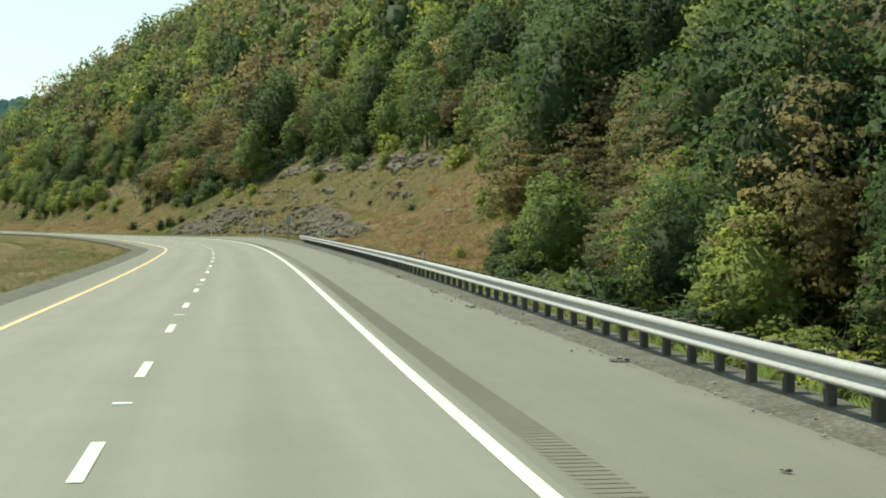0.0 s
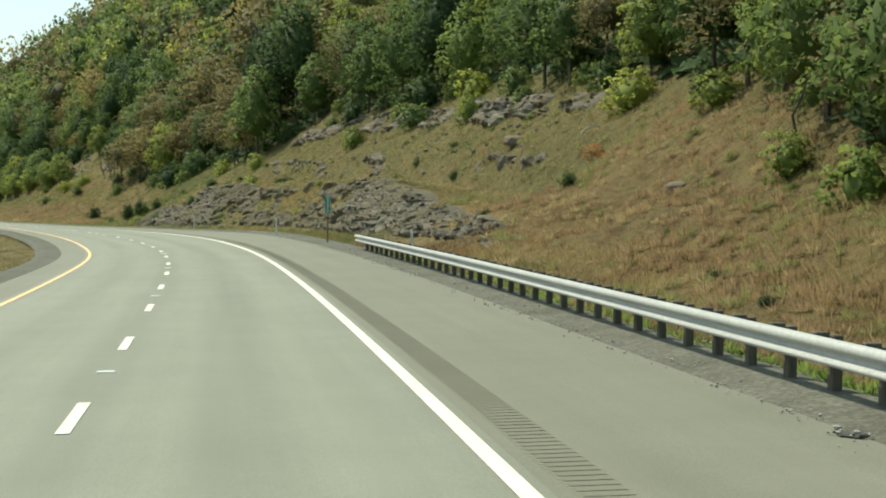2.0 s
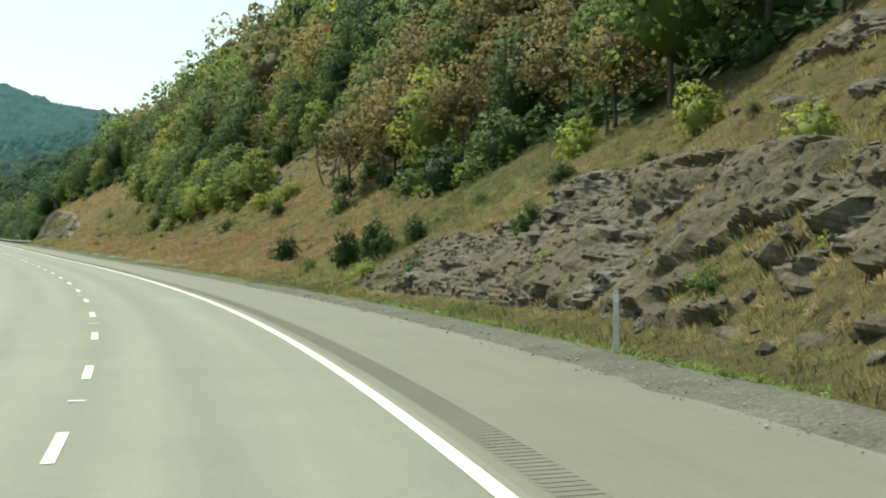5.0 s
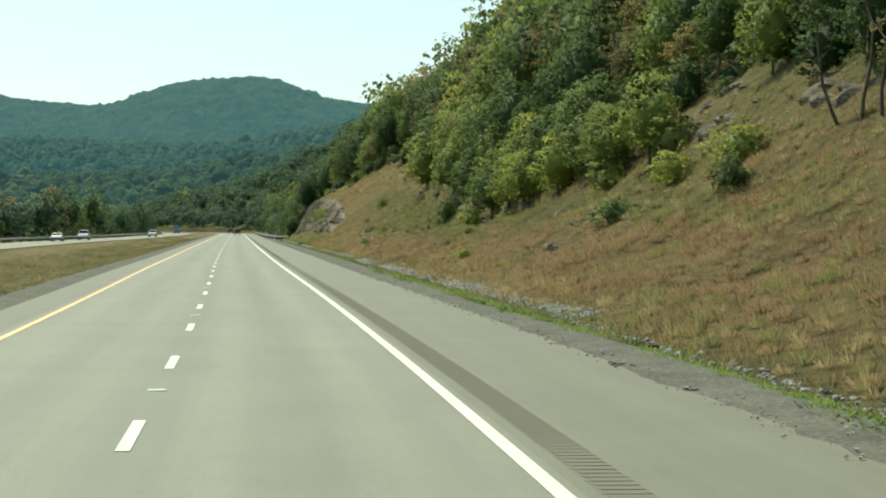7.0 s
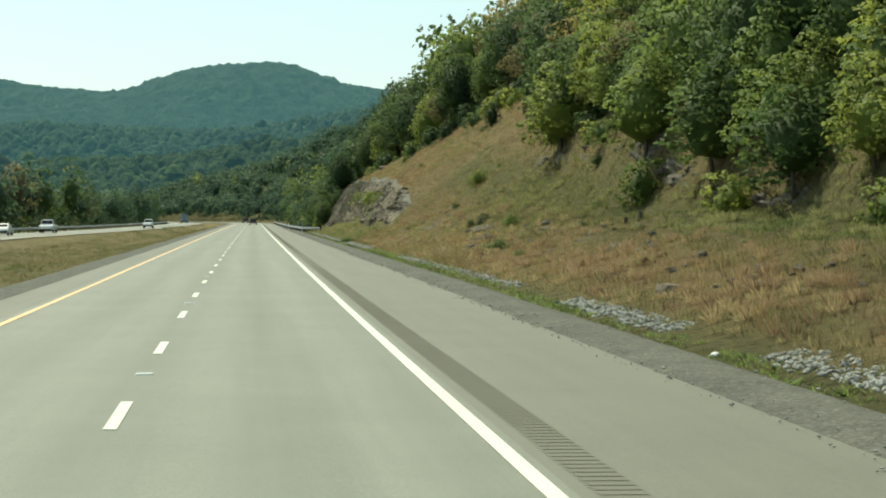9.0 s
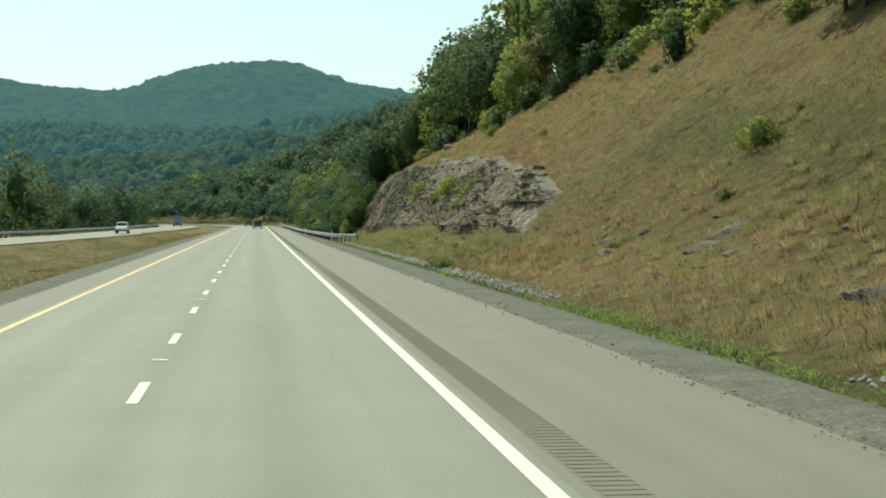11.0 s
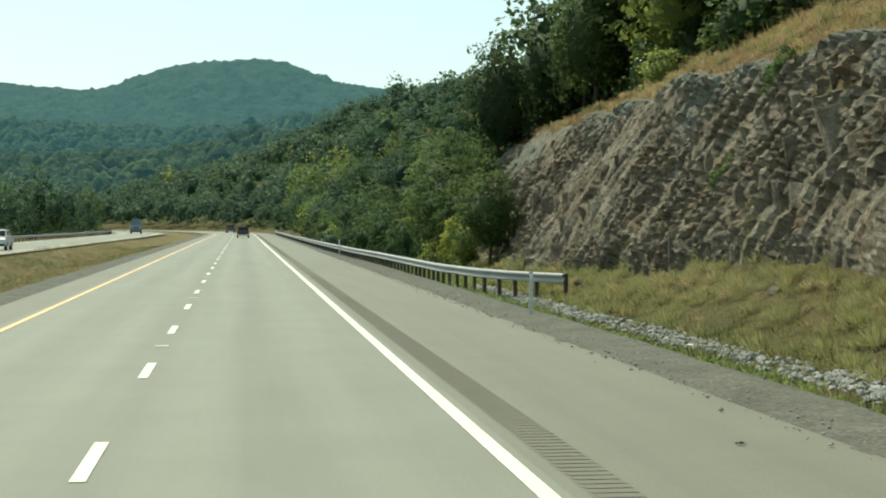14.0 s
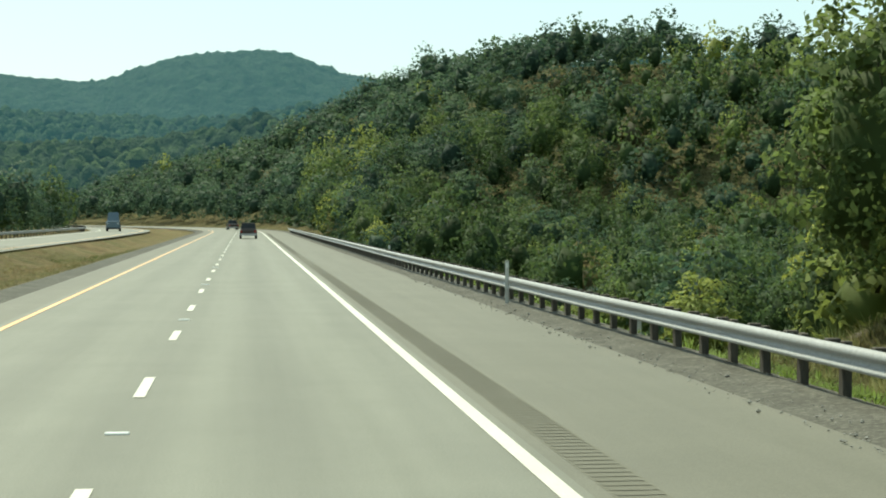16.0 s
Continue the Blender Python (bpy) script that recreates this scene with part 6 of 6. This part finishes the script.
GLASS = car_paint("dark_car_glass", (0.02, 0.025, 0.028), .08)
TYRE = surface("tyre_rubber", (0.02, 0.02, 0.02), (0.035, 0.035, 0.035), (0.015, 0.015, 0.015), 3, 30, .9, .004)
RIM = surface("wheel_rim", (0.4, 0.41, 0.42), (0.5, 0.51, 0.52), (0.3, 0.3, 0.31), 3, 20, .35, .002, metal=.8)
RED = car_paint("tail_lamp_red", (0.3, 0.015, 0.012), .25)
LAMP = car_paint("headlamp_clear", (0.7, 0.72, 0.72), .15)


def prism(bm, profile, w0, w1, bev=.05):
    """A side profile (y, z) swept across from -w/2 to w/2; w1 is the width at the top of the profile."""
    zs = [p[1] for p in profile]
    z0, z1 = min(zs), max(zs)
    sides = []
    for sg in (-1, 1):
        sides.append([bm.verts.new((sg * (w0 + (w1 - w0) * ((z - z0) / (z1 - z0)) ** 1.6) / 2, y, z)) for y, z in profile])
    n = len(profile)
    bm.faces.new(sides[0])
    bm.faces.new(sides[1][::-1])
    for i in range(n):
        bm.faces.new((sides[0][i], sides[1][i], sides[1][(i + 1) % n], sides[0][(i + 1) % n])[::-1])
    bmesh.ops.recalc_face_normals(bm, faces=bm.faces[:])
    if bev:
        bmesh.ops.bevel(bm, geom=bm.edges[:], offset=bev, segments=2, affect="EDGES")


def wheel(root, x, y, r):
    bm = bmesh.new()
    bmesh.ops.create_cone(bm, cap_ends=True, segments=20, radius1=r, radius2=r, depth=.22, matrix=pose(x, y, r, 0, 90, 0))
    bmesh.ops.bevel(bm, geom=[e for e in bm.edges if len(e.link_faces) == 2 and max(len(f.verts) for f in e.link_faces) > 4], offset=.03, segments=2, affect="EDGES")
    tyre = part("wheel", bm, TYRE, root, "black tyre")
    bm = bmesh.new()
    bmesh.ops.create_cone(bm, cap_ends=True, segments=16, radius1=r * .62, radius2=r * .55, depth=.03, matrix=pose(x + (.115 if x > 0 else -.115), y, r, 0, 90 if x > 0 else -90, 0))
    part("rim", bm, RIM, tyre, "grey metal rim")


def vehicle(name, s, u, paint, label, body, cabin, wide=1.85, forward=True, r=.34, base=(1.35, -1.35), category="car"):
    """body and cabin are side profiles (y forward, z up)."""
    root = tagged(new(name), label, category, "cars on the road")
    bm = bmesh.new()
    prism(bm, body, wide, wide * .95, .06)
    part("body", bm, paint, root)
    bm = bmesh.new()
    prism(bm, cabin, wide * .9, wide * .72, .05)
    part("cabin", bm, paint, root)
    zt, zb = max(p[1] for p in cabin), min(p[1] for p in cabin)
    ys = sorted(p[0] for p in cabin)
    for nm, y, tilt in (("windscreen", ys[-1], 1), ("rear_window", ys[0], -1)):
        top = [p for p in cabin if p[1] > zt - .1]
        yt = (max if tilt > 0 else min)(p[0] for p in top)
        bm = bmesh.new()
        a, b2 = .2, .85
        pts = []
        for f, w in ((a, wide * .80), (b2, wide * .70)):
            yy, zz = y + (yt - y) * f + tilt * .02, zb + (zt - zb) * f
            pts.append([bm.verts.new((-w / 2, yy, zz)), bm.verts.new((w / 2, yy, zz))])
        bm.faces.new((pts[0][0], pts[0][1], pts[1][1], pts[1][0]))
        bmesh.ops.solidify(bm, geom=bm.faces[:], thickness=.02)
        part(nm, bm, GLASS, root, "dark glass")
    for sg in (-1, 1):
        bm = bmesh.new()
        box(bm, sg * wide * .43 - .012, sg * wide * .43 + .012, ys[0] + .45, ys[-1] - .5, zb + .1, zt - .14)
        part("side_window", bm, GLASS, root, "dark glass")
    for sg in (-1, 1):
        for y in base:
            wheel(root, sg * (wide / 2 - .1), y, r)
    yb, yf = min(p[0] for p in body), max(p[0] for p in body)
    zl = max(p[1] for p in body) * .78
    for sg in (-1, 1):
        bm = bmesh.new()
        box(bm, sg * wide * .4 - .11, sg * wide * .4 + .11, yb - .02, yb + .05, zl - .16, zl + .1)
        part("tail_lamp", bm, RED, root, "red tail lamp")
        bm = bmesh.new()
        box(bm, sg * wide * .37 - .14, sg * wide * .37 + .14, yf - .05, yf + .015, zl - .12, zl + .04)
        part("headlamp", bm, LAMP, root, "clear headlamp")
    for nm, y in (("rear_bumper", yb), ("front_bumper", yf)):
        bm = bmesh.new()
        box(bm, -wide * .47, wide * .47, y - .07, y + .07, .36, .56)
        bmesh.ops.bevel(bm, geom=bm.edges[:], offset=.03, segments=1, affect="EDGES")
        part(nm, bm, TYRE if paint is not DARK else RIM, root, "bumper")
    root.matrix_basis = Matrix.Translation(spot(s, u, .01 + float(lift(s, u)))) @ Euler((0, 0, heading(s) + (0 if forward else math.pi))).to_matrix().to_4x4()
    return root


SUV_BODY = [(-2.3, .45), (-2.35, .95), (-2.25, 1.05), (2.0, 1.02), (2.3, .9), (2.35, .5), (2.2, .35), (-2.2, .35)]
SUV_CAB = [(-2.2, 1.03), (-1.95, 1.72), (.4, 1.74), (1.15, 1.03)]
CAR_BODY = [(-2.3, .4), (-2.32, .85), (-2.2, .95), (1.2, .93), (2.2, .75), (2.3, .45), (2.15, .28), (-2.15, .28)]
CAR_CAB = [(-1.7, .94), (-1.05, 1.4), (.35, 1.43), (1.2, .94)]
TRUCK_BODY = [(-2.7, .55), (-2.75, 1.05), (-2.6, 1.1), (2.2, 1.1), (2.6, .98), (2.7, .6), (2.5, .42), (-2.6, .42)]
TRUCK_CAB = [(-.7, 1.09), (-.6, 1.82), (.75, 1.85), (1.45, 1.09)]
DARK = car_paint("dark_brown_paint", (0.035, 0.022, 0.02))
WHITE_PAINT = car_paint("white_paint", (0.72, 0.73, 0.73))
BLUE_GREY = car_paint("blue_grey_paint", (0.08, 0.13, 0.17))
vehicle("sport_utility_car", 745, 1.7, DARK, "dark brown sport utility car driving ahead", SUV_BODY, SUV_CAB)
vehicle("pickup_truck", 872, 1.9, DARK, "dark pickup truck far ahead on the road", TRUCK_BODY, TRUCK_CAB, 1.95)
vehicle("sedan_car", 520, float(opp(520)) - 2.0, WHITE_PAINT, "white sedan on the opposite carriageway", CAR_BODY, CAR_CAB, 1.8, False)
vehicle("pickup_truck", 548, float(opp(548)) - 1.8, WHITE_PAINT, "white pickup truck on the opposite carriageway", TRUCK_BODY, TRUCK_CAB, 1.95, False)
vehicle("sport_utility_car", 640, float(opp(640)) + 1.6, WHITE_PAINT, "white sport utility car on the opposite carriageway", SUV_BODY, SUV_CAB, 1.85, False)
vehicle("truck_tractor", 842, float(opp(842)) - 1.0, BLUE_GREY, "blue grey truck tractor on the opposite carriageway",
        [(-3, .6), (-3, 1.1), (.2, 1.2), (2.4, 1.75), (3.0, 1.65), (3.05, .6), (2.8, .5), (-2.8, .5)], [(-.6, 1.2), (-.5, 3.1), (.7, 3.2), (1.5, 1.6)], 2.3, False, .5, (2.1, -2.1), "truck")

# ---- small things along the road ----
IRON = surface("rusty_iron", (0.05, 0.04, 0.03), (0.09, 0.07, 0.05), (0.03, 0.026, 0.022), 2, 15, 0.8, 0.004)
PATCH = surface("broken_asphalt", (0.045, 0.045, 0.04), (0.075, 0.074, 0.064), (0.035, 0.035, 0.03), 2, 14, 0.95, 0.02)
BOULDER = surface("brown_boulder_rock", (0.12, 0.095, 0.07), (0.2, 0.165, 0.125), (0.08, 0.065, 0.05), 1.2, 7, 0.95, 0.05)
LITTER = surface("white_litter", (0.7, 0.7, 0.68), (0.8, 0.8, 0.78), (0.6, 0.6, 0.58), 2, 10, 0.6, 0.005)


def grate(s, u):
    """A ditch inlet: iron frame with bars over a dark pit."""
    root = upright("storm_drain", s, u, "rusty iron storm drain grate in the ditch", "drain grate")
    root.matrix_basis = Matrix.Translation((0, 0, .05)) @ root.matrix_basis
    bm = bmesh.new()
    for x0, x1, y0, y1 in ((-.6, .6, -.5, -.42), (-.6, .6, .42, .5), (-.6, -.52, -.42, .42), (.52, .6, -.42, .42)):
        box(bm, x0, x1, y0, y1, -.1, .06)
    part("grate_frame", bm, IRON, root)
    for k in range(9):
        bm = bmesh.new()
        box(bm, -.5 + k * .12, -.455 + k * .12, -.42, .42, .0, .05)
        part("bar", bm, IRON, root)
    bm = bmesh.new()
    box(bm, -.52, .52, -.42, .42, -.12, -.06)
    part("pit_floor", bm, PATCH, root, "dark pit under the grate")


grate(288.7, 9.5)


def broken_edge(s, u, length, width, seed):
    """A crumbled dip at the asphalt's edge with a few lifted lumps."""
    rr = random.Random(seed)
    root = upright("broken_asphalt", s, u, "dark crumbled patch of asphalt at the shoulder edge", "road damage")
    root.location.z = float(lift(s, u)) + .006
    bm = bmesh.new()
    ring = [bm.verts.new((math.cos(a) * width * rr.uniform(.6, 1.1), math.sin(a) * length * rr.uniform(.6, 1.1), .004)) for a in np.arange(14) * 2 * math.pi / 14]
    mid = bm.verts.new((0, 0, .02))
    for a, b in zip(ring, ring[1:] + ring[:1]):
        bm.faces.new((a, b, mid))
    part("patch", bm, PATCH, root)
    for k in range(6 if length > .1 else 2):
        bm = bmesh.new()
        bmesh.ops.create_icosphere(bm, subdivisions=1, radius=rr.uniform(.015, .045))
        x, y = rr.uniform(-width, width), rr.uniform(-length, length)
        for v in bm.verts:
            v.co = Vector((x + v.co.x * rr.uniform(.8, 1.4), y + v.co.y * rr.uniform(.8, 1.4), .02 + v.co.z * .6))
        part("lump", bm, PATCH if k % 2 else STONE, root)


for k, (s, u, a, b) in enumerate(((282, 7.55, .25, .12), (277.8, 7.65, .28, .12), (24.8, 7.5, .3, .16), (80.8, 7.1, .4, .14), (85.9, 7.5, .3, .14), (13.8, 6.3, .04, .05), (521.6, 6.5, .03, .07), (40, 7.35, .5, .12), (48, 7.4, .6, .12), (60, 7.5, .5, .12))):
    broken_edge(s, u, a, b, k)


def boulder(s, u, r, seed, label):
    rr = random.Random(seed)
    bm = bmesh.new()
    bmesh.ops.create_icosphere(bm, subdivisions=2, radius=r)
    for v in bm.verts:
        v.co *= 1 + .25 * noise.noise(v.co * (1.6 / r) + Vector((seed, 0, 0)))
        v.co.z = max(v.co.z * .75, -r * .3)
        v.co.z = min(v.co.z, r * (.45 + .1 * rr.random()))
    me = bpy.data.meshes.new("boulder")
    bm.to_mesh(me)
    bm.free()
    me.materials.append(BOULDER)
    ob = new("boulder", me)
    ob.matrix_basis = Matrix.LocRotScale(spot(s, u) + Vector((0, 0, r * .15)), Euler((.1, -.15, seed)), (1, 1, 1))
    tagged(ob, label, "boulder", "boulders")


boulder(549, 20.2, .7, 1, "brown boulder lying in dry grass above the road cut")
boulder(489, 17.6, .22, 2, "dark stone at the lip of the road cut")
boulder(368, 12.4, .45, 3, "grey brown boulder in dry grass")
boulder(412, 14.5, .4, 4, "grey brown boulder in dry grass")
boulder(331, 16.5, .45, 5, "grey boulder in russet weeds")
boulder(133, 20.5, .5, 6, "grey boulder on the dry slope")
boulder(166.7, 22.9, .75, 7, "leaning grey slab on the dry slope")


def snag(s, u, height, lean, seed, label):
    root = tagged(new("dead_tree"), label, "dead tree", "dead trees")
    bm = trunk_bm(np.random.RandomState(seed), height, .09, 9, height * .32, .5, .35)
    part("trunk", bm, BARK, root)
    root.matrix_basis = Matrix.LocRotScale(spot(s, u), Euler((lean * .4, lean, seed)), (1, 1, 1))


for k, (s, u, h, a) in enumerate(((317, 26.6, 8, .12), (315.6, 26.9, 9, -.1), (318.5, 26.2, 6.5, .3), (126, 23.0, 3.2, .3), (250, 24.2, 6, .15), (268, 24.4, 7, -.1), (424, 24.2, 5, .08))):
    snag(s, u, h, a, 70 + k, "thin bare leaning tree at the forest edge")


def stump(s, u, h, seed):
    rr = random.Random(seed)
    bm = bmesh.new()
    bmesh.ops.create_cone(bm, segments=9, radius1=.14, radius2=.09, depth=h, cap_ends=True)
    for v in bm.verts:
        v.co += Vector((rr.uniform(-.02, .02), rr.uniform(-.02, .02), rr.uniform(-.05, .05) + h / 2))
    me = bpy.data.meshes.new("stump")
    bm.to_mesh(me)
    bm.free()
    me.materials.append(BARK)
    ob = new("stump", me)
    ob.matrix_basis = Matrix.LocRotScale(spot(s, u) - Vector((0, 0, .08)), Euler((.06, .1, seed)), (1, 1, 1))
    tagged(ob, "dark broken tree stump in the grass", "stump", "stumps")


stump(396, 18.7, .5, 1)
stump(396.8, 18.3, .4, 2)

# scraps of litter in the ditch
for k, (s, u) in enumerate(((233, 9.3), (231, 9.6), (226.5, 9.9), (536, 10.2), (350, 11.4), (128, 10.4), (356, 9.9))):
    rr = random.Random(k)
    bm = bmesh.new()
    bmesh.ops.create_icosphere(bm, subdivisions=1, radius=.09)
    for v in bm.verts:
        v.co = Vector((v.co.x * rr.uniform(.6, 1.5), v.co.y * rr.uniform(.6, 1.5), v.co.z * rr.uniform(.3, .8)))
    me = bpy.data.meshes.new("litter")
    bm.to_mesh(me)
    bm.free()
    me.materials.append(LITTER)
    ob = new("litter", me)
    ob.matrix_basis = Matrix.Translation(spot(s, u) + Vector((0, 0, .03)))
    tagged(ob, "crumpled white scrap of litter in the ditch", "litter", "litter scraps")


# a pale dead limb lying on the slope
def fallen_branch(s, u, reach, seed):
    rr = random.Random(seed)
    bm = bmesh.new()
    pts = [Vector((-reach * .5 + reach * k / 6, .1 * math.sin(k * 1.1), .1 + .32 * math.sin(math.pi * k / 6) + rr.uniform(-.03, .03))) for k in range(7)]
    rings = []
    for i, q in enumerate(pts):
        r = .06 * (1 - .6 * i / 6)
        rings.append([bm.verts.new(q + Vector((0, math.cos(a) * r, math.sin(a) * r))) for a in np.arange(6) * math.pi / 3])
    for a, b in zip(rings, rings[1:]):
        for i in range(6):
            bm.faces.new((a[i], a[(i + 1) % 6], b[(i + 1) % 6], b[i]))
    bm.faces.new(rings[0][::-1])
    bm.faces.new(rings[-1])
    me = bpy.data.meshes.new("fallen_branch")
    bm.to_mesh(me)
    bm.free()
    me.materials.append(STONE_GREY_WOOD)
    ob = new("fallen_branch", me)
    ob.matrix_basis = Matrix.LocRotScale(spot(s, u), Euler((0, -.3, heading(s) + .3)), (1, 1, 1))
    tagged(ob, "pale dead branch lying in the dry grass", "branch", "fallen branches")


STONE_GREY_WOOD = surface("weathered_dead_wood", (0.3, 0.27, 0.22), (0.42, 0.39, 0.33), (0.22, 0.2, 0.16), 2, 12, 0.9, 0.01)
fallen_branch(344.1, 20.2, 1.7, 1)
fallen_branch(155, 23.8, 1.5, 2)
